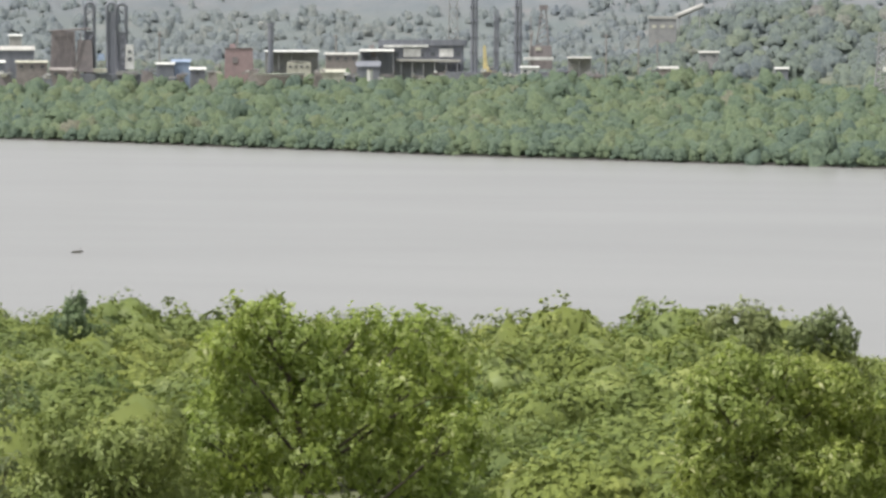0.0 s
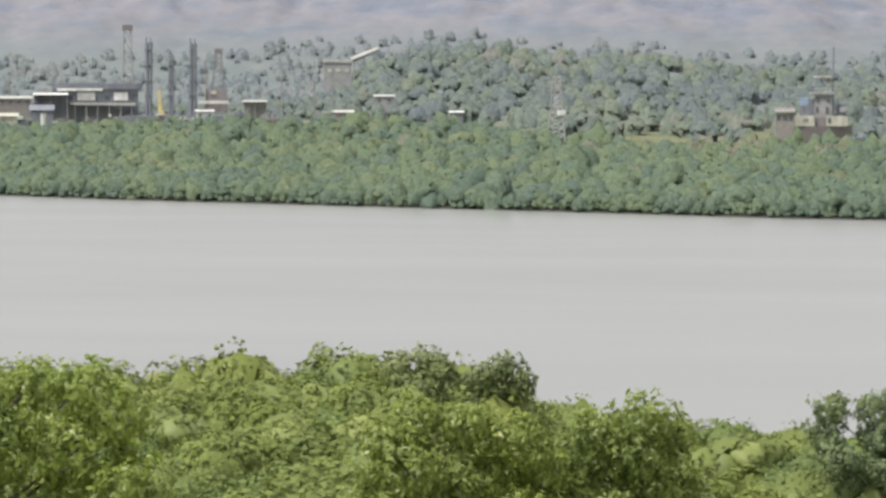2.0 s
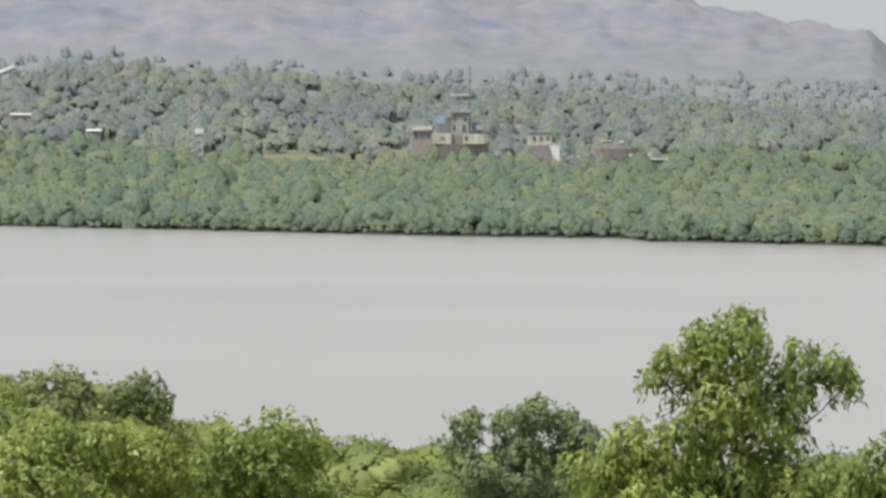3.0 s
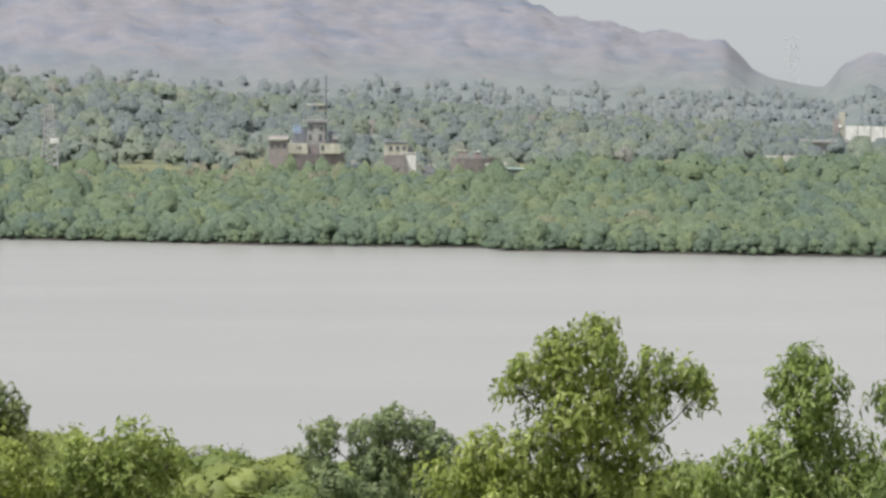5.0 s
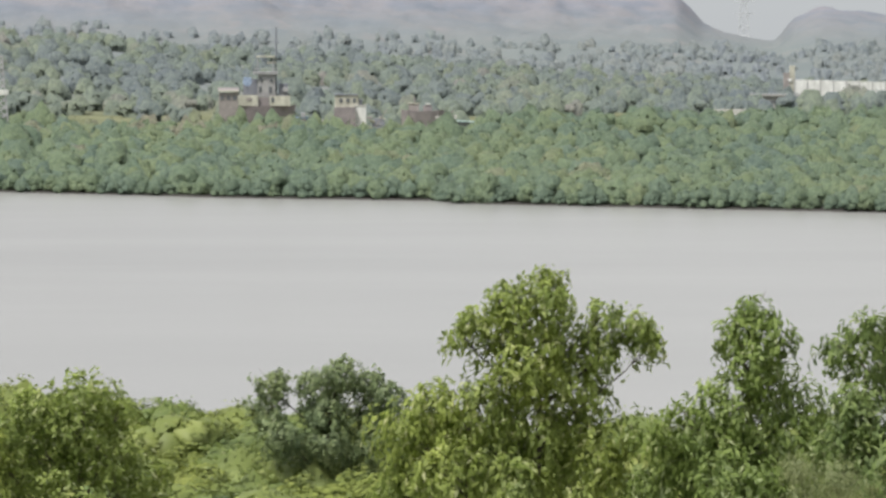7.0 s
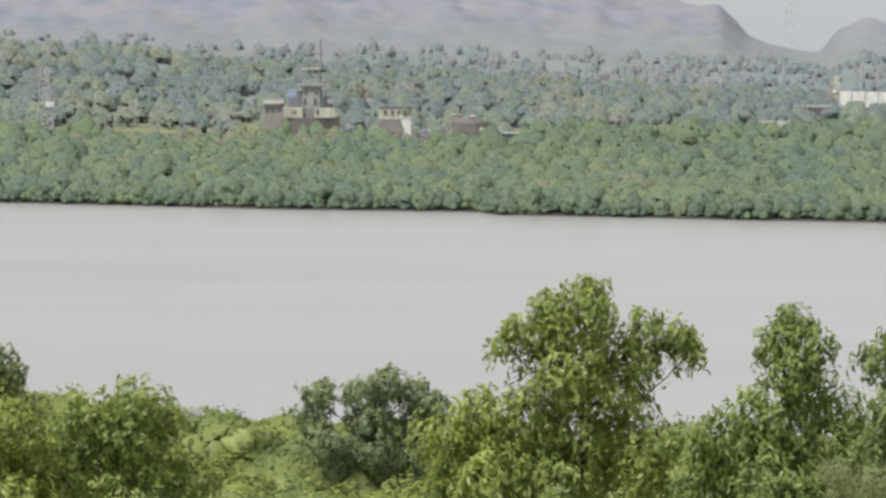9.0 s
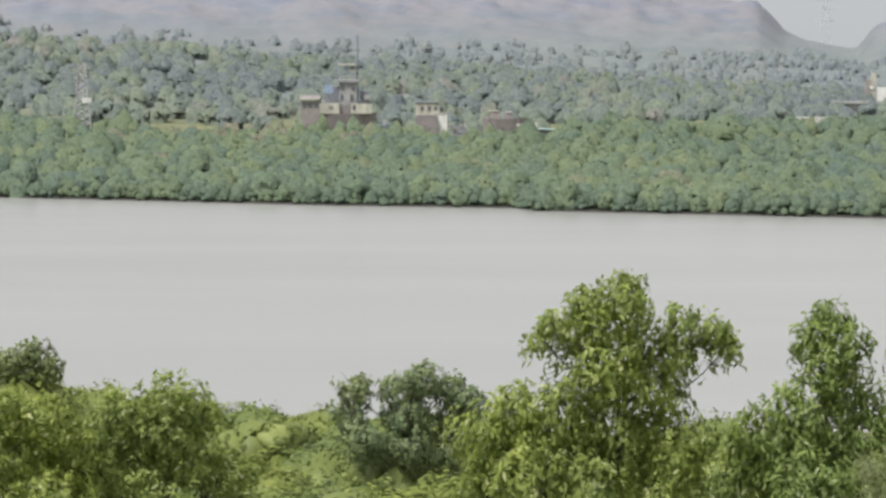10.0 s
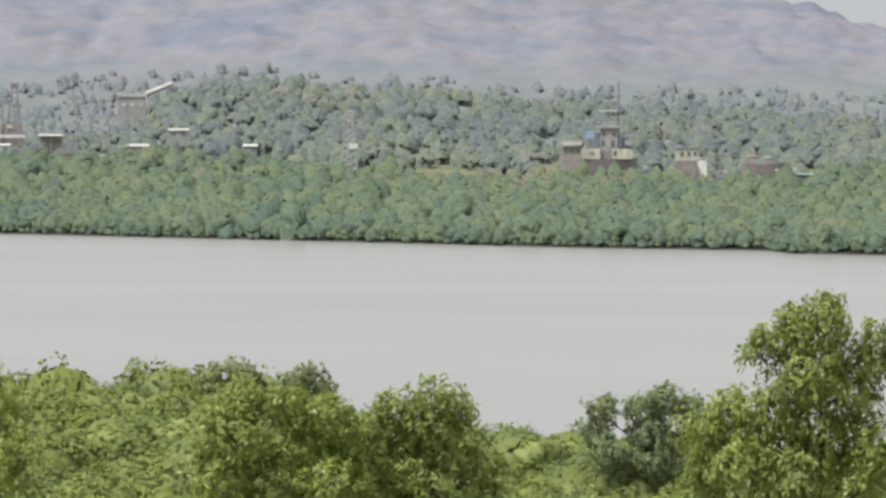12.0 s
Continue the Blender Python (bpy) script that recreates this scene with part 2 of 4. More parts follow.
def relief(A, R, X, Y, Z):
    """Gullies and humps of the spoil hill, and small unevenness of the flats."""
    hill = np.clip((R - FOOT_R + 60) / 250, 0, 1)
    return (lumps(X, Y, 170.0, 6.0) + np.abs(lumps(X, Y, 75.0, 11.0)) - 3.0 - np.abs(lumps(X, Y, 24.0, 4.5))) * hill * np.clip(ridge_el(A) / 1.5, 0.25, 1.0) + lumps(X, Y, 35.0, 0.35) * (Z > 0.9) * (1 - hill)


# ---- mesh helpers ----
def soup(name, verts, faces, mat, smooth=False, normals=None, tones=None):
    """A mesh from arrays: verts (n, 3) and faces (m, k) of one size k; normals: one for each vert, to shade leaves as a soft mass."""
    me = bpy.data.meshes.new(name)
    verts, faces = np.asarray(verts, np.float32), np.asarray(faces, np.int32)
    me.vertices.add(len(verts))
    me.vertices.foreach_set("co", verts.ravel())
    me.loops.add(faces.size)
    me.loops.foreach_set("vertex_index", faces.ravel())
    me.polygons.add(len(faces))
    me.polygons.foreach_set("loop_start", np.arange(0, faces.size, faces.shape[1], dtype=np.int32))
    if smooth:
        me.polygons.foreach_set("use_smooth", np.ones(len(faces), bool))
    if normals is not None:
        soft = me.attributes.new("custom_normal", "FLOAT_VECTOR", "POINT")
        soft.data.foreach_set("vector", np.asarray(normals, np.float32).ravel())
    if tones is not None:
        me.attributes.new("tone", "FLOAT", "POINT").data.foreach_set("value", np.asarray(tones, np.float32))
    me.update(calc_edges=True)
    me.materials.append(mat)
    return me


def child(name, me, parent, label=""):
    ob = new(name, me)
    ob.parent = parent
    return tagged(ob, label)


def part(name, bm, mat, parent, label=""):
    me = bpy.data.meshes.new(name)
    bm.to_mesh(me)
    bm.free()
    me.materials.append(mat)
    return child(name, me, parent, label)


def thing(name, place, label, category, group="", kind="", turn=0.0):
    ob = new(name)
    ob.location, ob.rotation_euler = place, (0, 0, radians(turn))
    ob.empty_display_size = 0.3
    return tagged(ob, label, category, group, kind)


def unit(v):
    return v / np.maximum(np.linalg.norm(v, axis=-1, keepdims=True), 1e-9)


def blades(rng, centres, out, length, width, droop=0.5, spread=0.5):
    """Folded leaf blades: one at each centre, facing out of the crown and hanging by droop."""
    n = len(centres)
    up = unit(out + spread * rng.normal(size=(n, 3)) + np.array([0, 0, 0.45]))
    d = rng.normal(size=(n, 3)) * 0.6 + np.array([0, 0, -droop])
    d = unit(d - up * (d * up).sum(1, keepdims=True))
    side = np.cross(up, d)
    ln = length * rng.uniform(0.6, 1.35, (n, 1))
    w = width * rng.uniform(0.6, 1.3, (n, 1))
    base, tip = centres - d * ln * 0.5, centres + d * ln * 0.5 - up * ln * 0.12
    mid = centres + up * ln * 0.08
    v = np.stack([base, mid - side * w * 0.5, tip, mid + side * w * 0.5], 1).reshape(-1, 3)
    f = (np.arange(n)[:, None] * 4 + np.array([[0, 1, 2, 3]])).reshape(-1, 4)
    return v, f, np.repeat(unit(0.55 * out + 0.45 * up), 4, 0)


def tufts(rng, centres, out, size, spread=0.32):
    """Small leafy sprays that face out of the crown, one at each centre."""
    n = len(centres)
    nrm = unit(out + spread * rng.normal(size=(n, 3)) + np.array([0, 0, 0.25]))
    a = unit(np.cross(nrm, rng.normal(size=(n, 3))))
    b = np.cross(nrm, a)
    w = size * rng.uniform(0.5, 1.3, (n, 1))
    h = w * rng.uniform(0.45, 0.9, (n, 1))
    v = np.stack([centres - a * w * 0.5, centres - b * h * 0.5 + nrm * w * 0.12, centres + a * w * 0.5, centres + b * h * 0.5 + nrm * w * 0.12], 1).reshape(-1, 3)
    f = (np.arange(n)[:, None] * 4 + np.array([[0, 1, 2, 3]])).reshape(-1, 4)
    return v, f, np.repeat(unit(0.8 * out + 0.2 * nrm), 4, 0)


def flakes(rng, centres, out, size, spread=0.32, lift=0.0):
    """As tufts, but one triangle each, for foliage far away."""
    n = len(centres)
    nrm = unit(out + spread * rng.normal(size=(n, 3)) + np.array([0, 0, 0.25]))
    a = unit(np.cross(nrm, rng.normal(size=(n, 3))))
    b = np.cross(nrm, a)
    w = size * rng.uniform(0.6, 1.35, (n, 1))
    v = np.stack([centres - a * w * 0.5 - b * w * 0.3, centres + a * w * 0.5 - b * w * 0.3, centres + b * w * 0.55], 1).reshape(-1, 3)
    return v, np.arange(3 * n).reshape(-1, 3), np.repeat(unit(0.85 * out + 0.15 * nrm + np.array([0, 0, lift])), 3, 0)


def ball(level):
    """Unit ball of triangles: verts and faces."""
    bm = bmesh.new()
    bmesh.ops.create_icosphere(bm, subdivisions=level, radius=1.0)
    v = np.array([p.co[:] for p in bm.verts])
    f = np.array([[p.index for p in q.verts] for q in bm.faces])
    bm.free()
    return v, f


FINE = ball(2)


def leaf_mass(rng, lobes, shape, fill=0.74, rough=0.16, lift=0.0):
    """The dense inner leaf mass of a crown: one uneven clump for each lobe, without the sides that lie inside another."""
    BALL_V, BALL_F = shape
    V, F, N, o = [], [], [], 0
    for x, y, z, rx, ry, rz in lobes:
        k = rng.normal(size=(6, 3)) * 3.5
        b = fill * (1 + rough * np.sin(BALL_V @ k.T + rng.uniform(0, 6.3, 6)).sum(1) / 2.5)
        v = BALL_V * b[:, None] * np.array([rx, ry, rz]) + np.array([x, y, z])
        mid = v[BALL_F].mean(1)
        hide = BALL_V[BALL_F].mean(1)[:, 2] < -0.62
        for u in lobes:
            if u != (x, y, z, rx, ry, rz):
                hide |= (((mid - np.array(u[:3])) / np.array(u[3:])) ** 2).sum(1) < 0.55
        V.append(v)
        F.append(BALL_F[~hide] + o)
        N.append(unit(unit(BALL_V / np.array([rx, ry, rz])) + 0.15 * rng.normal(size=BALL_V.shape) + np.array([0, 0, lift])))
        o += len(v)
    return np.concatenate(V), np.concatenate(F), np.concatenate(N)


def leafy_dome(rng, lobes, grain, per_area, shape=None, rough=0.28, lift=0.6, spread=0.3, skins=5, fill=0.95):
    """A closed, softly lumpy crown: an uneven leaf skin over the lobes and small leaf sprays standing off it."""
    v, f, n = leaf_mass(rng, lobes[:skins], shape or FINE, fill, rough, lift)
    pts, outs = crown_points(rng, lobes, per_area, 0.06, 0, 1, rough)
    high = pts[:, 2] > 0.3 * pts[:, 2].max()
    return joined((v, f, n), flakes(rng, pts[high], outs[high], grain, spread, lift))


def dome_lobes(rng, rad, height, base=0.3):
    """One broad dome and a few shoulders, all overlapping, so that the crown stays closed."""
    lobes = [(0, 0, height * base, rad * 0.85, rad * 0.85, height * (1 - base))]
    for i in range(4):
        t = 1.57 * i + rng.uniform(-0.5, 0.5)
        k = rad * rng.uniform(0.42, 0.6)
        lobes.append((rad * 0.55 * math.cos(t), rad * 0.55 * math.sin(t), height * rng.uniform(0.35, 0.6), k, k, k * rng.uniform(0.7, 1.0)))
    return lobes


def canopy(name, spots, seed, rad, height, leaf, label, grain, per_area, lift=0.6, shape=None, widest=0.0, skins=5, fill=0.95):
    """Many crowns as one mesh. spots: heading, range, size and tone of each."""
    rng = np.random.default_rng(seed)
    shapes = [leafy_dome(rng, dome_lobes(rng, rad, height), grain, per_area, shape, lift=lift, skins=skins, fill=fill) for _ in range(9)]
    V, F, N, T, o = [], [], [], [], 0
    for h, r, s, tone in spots:
        v, f, nm = shapes[int(rng.integers(9))]
        t = rng.uniform(0, 6.28)
        turn = np.array([[math.cos(t), math.sin(t), 0], [-math.sin(t), math.cos(t), 0], [0, 0, 1]])
        k = np.array([max(s, widest) * rng.uniform(0.85, 1.2), max(s, widest) * rng.uniform(0.85, 1.2), s * rng.uniform(0.8, 1.15)])
        V.append((v @ turn) * k + np.array(at(h, r, footing(h, r) - 0.2)))
        N.append(nm @ turn)
        F.append(f + o)
        T.append(np.full(len(v), tone))
        o += len(v)
    ob = new(name, soup(name, np.concatenate(V), np.concatenate(F), leaf, normals=np.concatenate(N), tones=np.concatenate(T)))
    return tagged(ob, label, "trees", kind="stuff")


def joined(a, b):
    """Two leaf meshes (verts, faces, normals) as one of triangles."""
    out = []
    for v, f, n in (a, b):
        if f.shape[1] == 4:
            f = np.concatenate([f[:, [0, 1, 2]], f[:, [0, 2, 3]]])
        out.append((v, f, n))
    (v, f, n), (v2, f2, n2) = out
    return np.concatenate([v, v2]), np.concatenate([f, f2 + len(v)]), np.concatenate([n, n2])


def crown_points(rng, lobes, per_area, shell=0.45, twig=0.0, per_twig=1, rough=0.25, hang=0.0):
    """Points in the outer shell of lobes (x, y, z, rx, ry, rz), with uneven outline; also the way out of the crown."""
    pts, outs = [], []
    for x, y, z, rx, ry, rz in lobes:
        area = 4 * math.pi * ((rx * ry) ** 1.6 / 3 + (rx * rz) ** 1.6 / 3 + (ry * rz) ** 1.6 / 3) ** (1 / 1.6)
        n = max(6, int(area * per_area / per_twig))
        d = unit(rng.normal(size=(n, 3)))
        k = rng.normal(size=(7, 3)) * 3.2
        ph = rng.uniform(0, 6.3, 7)
        bulge = 1 + rough * np.sin(d @ k.T + ph).sum(1) / 3
        rad = bulge * (1 - shell * rng.uniform(0, 1, n) ** 1.3)
        c = d * rad[:, None] * np.array([rx, ry, rz])
        o = unit(d / np.array([rx, ry, rz]))
        c = np.repeat(c, per_twig, 0) + twig * rng.normal(size=(n * per_twig, 3))
        if hang:
            drop = np.tile(np.linspace(0, 1, per_twig), n) * np.repeat(rng.uniform(0.3, 1.2, n), per_twig)
            c = c + hang * drop[:, None] * (np.repeat(o, per_twig, 0) * 0.25 - np.array([0, 0, 1.0]))
        c = c + np.array([x, y, z])
        buried = np.zeros(len(c), bool)
        for u in lobes:
            if u != (x, y, z, rx, ry, rz):
                buried |= (((c - np.array(u[:3])) / np.array(u[3:])) ** 2).sum(1) < 0.5
        pts.append(c[~buried])
        outs.append(np.repeat(o, per_twig, 0)[~buried])
    return np.concatenate(pts), np.concatenate(outs)


def limb(points, radii, sides=7):
    """Verts and quads of a tapered, bent limb through points."""
    v, f = [], []
    for i, (p, r) in enumerate(zip(points, radii)):
        p = Vector(p)
        ahead = Vector(points[min(i + 1, len(points) - 1)]) - Vector(points[max(i - 1, 0)])
        q = ahead.to_track_quat("Z", "Y")
        for s in range(sides):
            t = 2 * math.pi * s / sides
            v.append(p + q @ Vector((r * math.cos(t), r * math.sin(t), 0)))
    for i in range(len(points) - 1):
        for s in range(sides):
            f.append((i * sides + s, i * sides + (s + 1) % sides, (i + 1) * sides + (s + 1) % sides, (i + 1) * sides + s))
    return [tuple(x) for x in v], f


def trunk_mesh(rng, lobes, fork, base_r, bend=0.5, twigs=5, sides=7):
    """A trunk that forks at height fork into a limb for each lobe."""
    vs, fs = [], []

    def add(points, radii):
        v, f = limb(points, radii, sides)
        o = len(vs)
        vs.extend(v)
        fs.extend(tuple(i + o for i in q) for q in f)

    head = max(lobes, key=lambda q: q[2])
    top = np.array([head[0], head[1], head[2]])
    knee = np.array([0.25 * top[0] + rng.normal() * bend * 0.4, 0.25 * top[1], max(fork, 0.5)])
    lead = [np.array([0, 0, -0.6]), np.array([0.03, 0.02, 0.3]), knee, knee * 0.45 + top * 0.55 + rng.normal(size=3) * bend * 0.3, top]
    add([tuple(p) for p in lead], [base_r * 1.4, base_r, base_r * 0.8, base_r * 0.5, base_r * 0.12])
    lz = [p[2] for p in lead]
    for lb in lobes:
        c = np.array(lb[:3])
        z = min(max(c[2] - 0.8 * math.hypot(c[0] - knee[0], c[1] - knee[1]) - 0.3, fork * 0.8), top[2])
        s0 = np.array([np.interp(z, lz, [p[k] for p in lead]) for k in range(3)])
        m = s0 * 0.5 + c * 0.5 + rng.normal(size=3) * 0.15 + np.array([0, 0, -0.08 * np.linalg.norm(c - s0)])
        r = base_r * min(0.5, 0.18 + 0.1 * lb[3])
        add([tuple(s0), tuple(s0 * 0.6 + m * 0.4), tuple(m * 0.5 + c * 0.5), tuple(c)], [r, r * 0.8, r * 0.5, r * 0.15])
        for _ in range(twigs):
            e = c + rng.normal(size=3) * np.array(lb[3:6]) * 0.5
            add([tuple(m * 0.4 + c * 0.6), tuple((c + e) / 2 + rng.normal(size=3) * 0.1), tuple(e)], [r * 0.35, r * 0.2, r * 0.06])
    return soup("trunk", vs, fs, BARK, True)


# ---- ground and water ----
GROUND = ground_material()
WATER = water_material()


def build_ground():
    heads = np.concatenate([np.arange(-180, -34, 8.0), np.arange(-34, -24, 1.0), np.arange(-24, 10.01, 0.12), np.arange(11, 22, 1.0), np.arange(24, 180, 8.0)])
    rows = []
    a = heads
    ns, fs, bb = near_shore(a), far_shore(a), belt_back(a)
    z0 = np.zeros_like(a)
    stops = [(z0, ns - 100, 6), (ns - 100, ns - 2, 5), (ns - 2, ns + 6, 2), (ns + 6, fs - 7, 3), (fs - 7, fs - 1, 2), (fs - 1, fs + 12, 2), (fs + 12, bb, 10), (bb, bb + 70, 2),
             (bb + 70, z0 + WOOD_R, 8), (z0 + WOOD_R, z0 + WOOD_R + 150, 3), (z0 + WOOD_R + 150, z0 + FOOT_R, 4), (z0 + FOOT_R, z0 + RIDGE_R, 44), (z0 + RIDGE_R, z0 + RIDGE_R + 900, 6), (z0 + RIDGE_R + 900, z0 + 4900, 2)]
    for lo, hi, k in stops:
        for i in range(k):
            rows.append(lo + (hi - lo) * i / k)
    rows.append(z0 + 4900)
    R = np.stack(rows, 1)
    A = np.repeat(a[:, None], R.shape[1], 1)
    Z = ground_z(A, R)
    X, Y = R * np.sin(np.radians(A)), R * np.cos(np.radians(A))
    Z = Z + relief(A, R, X, Y, Z)
    na, nr = R.shape
    v = np.stack([X, Y, Z], -1).reshape(-1, 3)
    i, j = np.meshgrid(np.arange(na), np.arange(nr - 1), indexing="ij")
    i2 = (i + 1) % na
    f = np.stack([i * nr + j, i * nr + j + 1, i2 * nr + j + 1, i2 * nr + j], -1).reshape(-1, 4)
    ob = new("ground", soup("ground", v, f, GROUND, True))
    tagged(ob, "muddy banks, scrubby flats and a bare spoil hill tinted for haze", "ground", kind="structure")
    w = [(-4800, -4800, 0), (4800, -4800, 0), (4800, 4800, 0), (-4800, 4800, 0)]
    ob = new("water", soup("water", w, [(0, 1, 2, 3)], WATER))
    tagged(ob, "wide calm grey silty tidal creek", "water", kind="structure")


build_ground()


def footing(heading, r):
    A, R = np.array([float(heading)]), np.array([float(r)])
    Z = ground_z(A, R)
    p = at(heading, r)
    return float((Z + relief(A, R, np.array([p.x]), np.array([p.y]), Z))[0])


# ---- large trees on the near bank ----
def tree_from_lobes(name, heading, r, lobes_deg, leaf, label, category="tree", seed=1, density=70, length=0.30, width=0.11, droop=0.5, fork=0.4, trunk_r=0.22, shell=0.5, depth=0.9, twig=0.1, group="", rough=0.25, set_back=1.6, hang=0.35, swell=1.04):
    """lobes_deg: (heading, elevation of the centre, radius in degrees, flatness) seen from the viewpoint; the tree stands at heading, r."""
    rng = np.random.default_rng(seed)
    gz = footing(heading, r)
    foot = at(heading, r + set_back, gz)
    k = math.radians(1) * r
    lobes = []
    for h, el, rad, flat in lobes_deg:
        rr = rad * k * swell
        back = rng.uniform(-0.5, 0.5) * rr + 0.4 * rng.normal()
        c = at(h, r + back)
        c.z = EYE_H + (r + back) * math.tan(radians(el))
        c = c - foot
        lobes.append((c.x, c.y, c.z, rr, rr * depth, rr * flat))
    ob = thing(name, foot, label, category, group)
    top = min(lb[2] - lb[5] for lb in lobes)
    child("trunk", trunk_mesh(rng, lobes, max(1.0, top * fork + 1.5), trunk_r), ob)
    pts, outs = crown_points(rng, lobes, density, shell, twig, 9, rough, hang)
    v, f, nm = blades(rng, pts, outs, length, width, droop)
    child("crown", soup("crown", v, f, leaf, normals=nm), ob)
    return ob


def big_trees():
    tree_from_lobes("tree", 2.1, 120, [(2.2, -3.62, 0.38, 0.8), (1.55, -3.95, 0.42, 0.7), (2.35, -3.95, 0.42, 0.9), (1.05, -4.25, 0.36, 0.75), (0.82, -4.5, 0.22, 1.2), (3.2, -4.2, 0.34, 0.8), (3.75, -4.35, 0.36, 0.85), (4.05, -4.6, 0.2, 1.3),
        (2.2, -4.6, 0.5, 0.8), (2.85, -4.75, 0.4, 0.9), (1.3, -4.7, 0.25, 0.8), (3.3, -4.75, 0.22, 0.9), (1.75, -4.4, 0.32, 0.9), (1.9, -5.1, 0.55, 0.9), (2.7, -5.4, 0.6, 0.9), (0.45, -5.65, 0.5, 0.8), (-0.1, -6.1, 0.55, 0.9), (1.2, -5.8, 0.65, 0.9), (2.2, -6.1, 0.8, 0.9),
        (3.1, -6.4, 0.65, 1.0), (0.6, -6.9, 0.8, 0.9), (1.8, -7.2, 0.9, 0.9), (2.9, -7.3, 0.7, 1.0), (-0.2, -7.2, 0.5, 1.0)], LEAF_BRIGHT, "tall green tree with an open top and drooping leaf sprays", seed=11, set_back=0.3, shell=0.55, droop=1.3, density=58, hang=0.7, length=0.35, width=0.125, rough=0.32, swell=1.12)
    tree_from_lobes("tree", 5.6, 119, [(5.75, -4.15, 0.38, 0.85), (5.5, -4.55, 0.36, 0.8), (6.15, -4.5, 0.34, 0.9), (5.8, -4.95, 0.42, 0.9), (6.0, -5.35, 0.45, 0.8), (5.4, -5.75, 0.6, 0.9), (4.75, -5.95, 0.5, 0.8), (6.5, -5.7, 0.5, 0.8),
        (4.25, -6.35, 0.5, 0.9), (5.2, -6.7, 0.8, 0.9), (6.3, -6.5, 0.7, 0.9), (4.4, -7.1, 0.7, 0.9), (5.6, -7.4, 0.8, 0.9)], LEAF_BRIGHT, "tall green tree with a narrow upright top above a broad skirt", seed=12, shell=0.55, droop=1.2, density=60, hang=0.65, length=0.35, width=0.125, rough=0.3, swell=1.12)
    tree_from_lobes("tree", 7.9, 116, [(7.75, -4.4, 0.38, 0.85), (7.2, -4.65, 0.32, 0.8), (8.35, -4.35, 0.45, 0.9), (8.9, -4.8, 0.5, 0.9), (7.95, -5.1, 0.5, 0.9), (7.6, -5.75, 0.6, 0.9), (8.5, -5.7, 0.7, 0.9), (7.3, -6.3, 0.55, 0.9), (8.2, -6.7, 0.9, 0.9), (9.4, -6.0, 0.8, 1.0)],
        LEAF_DEEP, "dark green tree with a rounded open crown", seed=13, shell=0.55, droop=1.2, density=60, hang=0.65, length=0.35, width=0.125, rough=0.3, swell=1.12)
    tree_from_lobes("tree", -16.3, 115, [(-17.5, -4.95, 0.62, 0.85), (-18.15, -5.2, 0.5, 0.9), (-18.06, -4.45, 0.13, 1.3), (-17.4, -4.36, 0.19, 0.9), (-17.75, -4.62, 0.2, 0.9), (-16.9, -5.1, 0.6, 0.9), (-15.9, -5.05, 0.6, 0.85), (-15.0, -5.0, 0.55, 0.8), (-14.5, -5.5, 0.6, 0.9), (-17.9, -5.9, 0.8, 0.9), (-16.5, -5.9, 0.9, 0.9),
        (-15.1, -6.1, 0.9, 0.9), (-18.3, -6.9, 0.8, 1.0), (-14.2, -6.7, 0.7, 1.0), (-16.9, -7.2, 0.7, 0.9), (-15.4, -7.3, 0.9, 0.9), (-18.0, -8.0, 0.8, 1.0), (-14.4, -7.9, 0.8, 1.0)], LEAF_LIME, "broad green tree with a wide domed crown and bare forked limbs", seed=14, density=58, trunk_r=0.26, set_back=0.6, hang=0.25, width=0.13, rough=0.35)
    tree_from_lobes("tree", -20.4, 108, [(-21.0, -6.9, 0.65, 0.9), (-20.2, -7.0, 0.6, 0.8), (-19.5, -6.9, 0.6, 0.9), (-21.3, -7.8, 0.7, 1.0), (-20.2, -7.9, 0.8, 0.9), (-19.2, -7.8, 0.7, 0.9)], LEAF_OLIVE, "low yellow-green tree with loose drooping twigs", seed=15, density=70)
    tree_from_lobes("tree", -22.4, 112, [(-22.3, -6.0, 0.5, 0.9), (-22.7, -6.8, 0.6, 1.0), (-22.0, -7.3, 0.35, 1.0), (-22.6, -7.9, 0.7, 1.0)], LEAF_PALE, "thin brownish tree with dry bare twigs", seed=16, density=30)
    tree_from_lobes("tree", -8.9, 116, [(-9.4, -5.55, 0.5, 0.9), (-8.5, -5.7, 0.5, 0.8), (-9.95, -5.9, 0.4, 0.9), (-7.7, -5.85, 0.55, 0.8), (-9.6, -6.4, 0.75, 0.9), (-8.4, -6.5, 0.8, 0.9), (-7.3, -6.45, 0.6, 0.9), (-9.9, -7.3, 0.7, 1.0), (-8.7, -7.5, 0.9, 0.9), (-7.5, -7.4, 0.8, 0.9)],
        LEAF_BRIGHT, "dense bright green tree with a rounded crown", seed=17, density=75)
    tree_from_lobes("tree", -5.8, 118, [(-5.55, -5.55, 0.5, 0.85), (-6.3, -5.75, 0.45, 0.8), (-5.0, -5.85, 0.4, 0.9), (-6.8, -6.1, 0.4, 0.8), (-6.2, -6.5, 0.7, 0.9), (-5.2, -6.5, 0.65, 0.9), (-4.65, -6.9, 0.5, 1.0), (-6.6, -7.2, 0.7, 0.9), (-5.4, -7.4, 0.9, 0.9), (-4.4, -7.7, 0.6, 1.0), (-5.7, -6.05, 0.6, 0.85), (-6.0, -6.95, 0.8, 0.9), (-4.95, -7.1, 0.7, 0.9), (-6.9, -6.7, 0.6, 0.9)],
        LEAF_BRIGHT, "dense green tree with a domed crown", seed=18, density=72, set_back=2.6, swell=1.08)
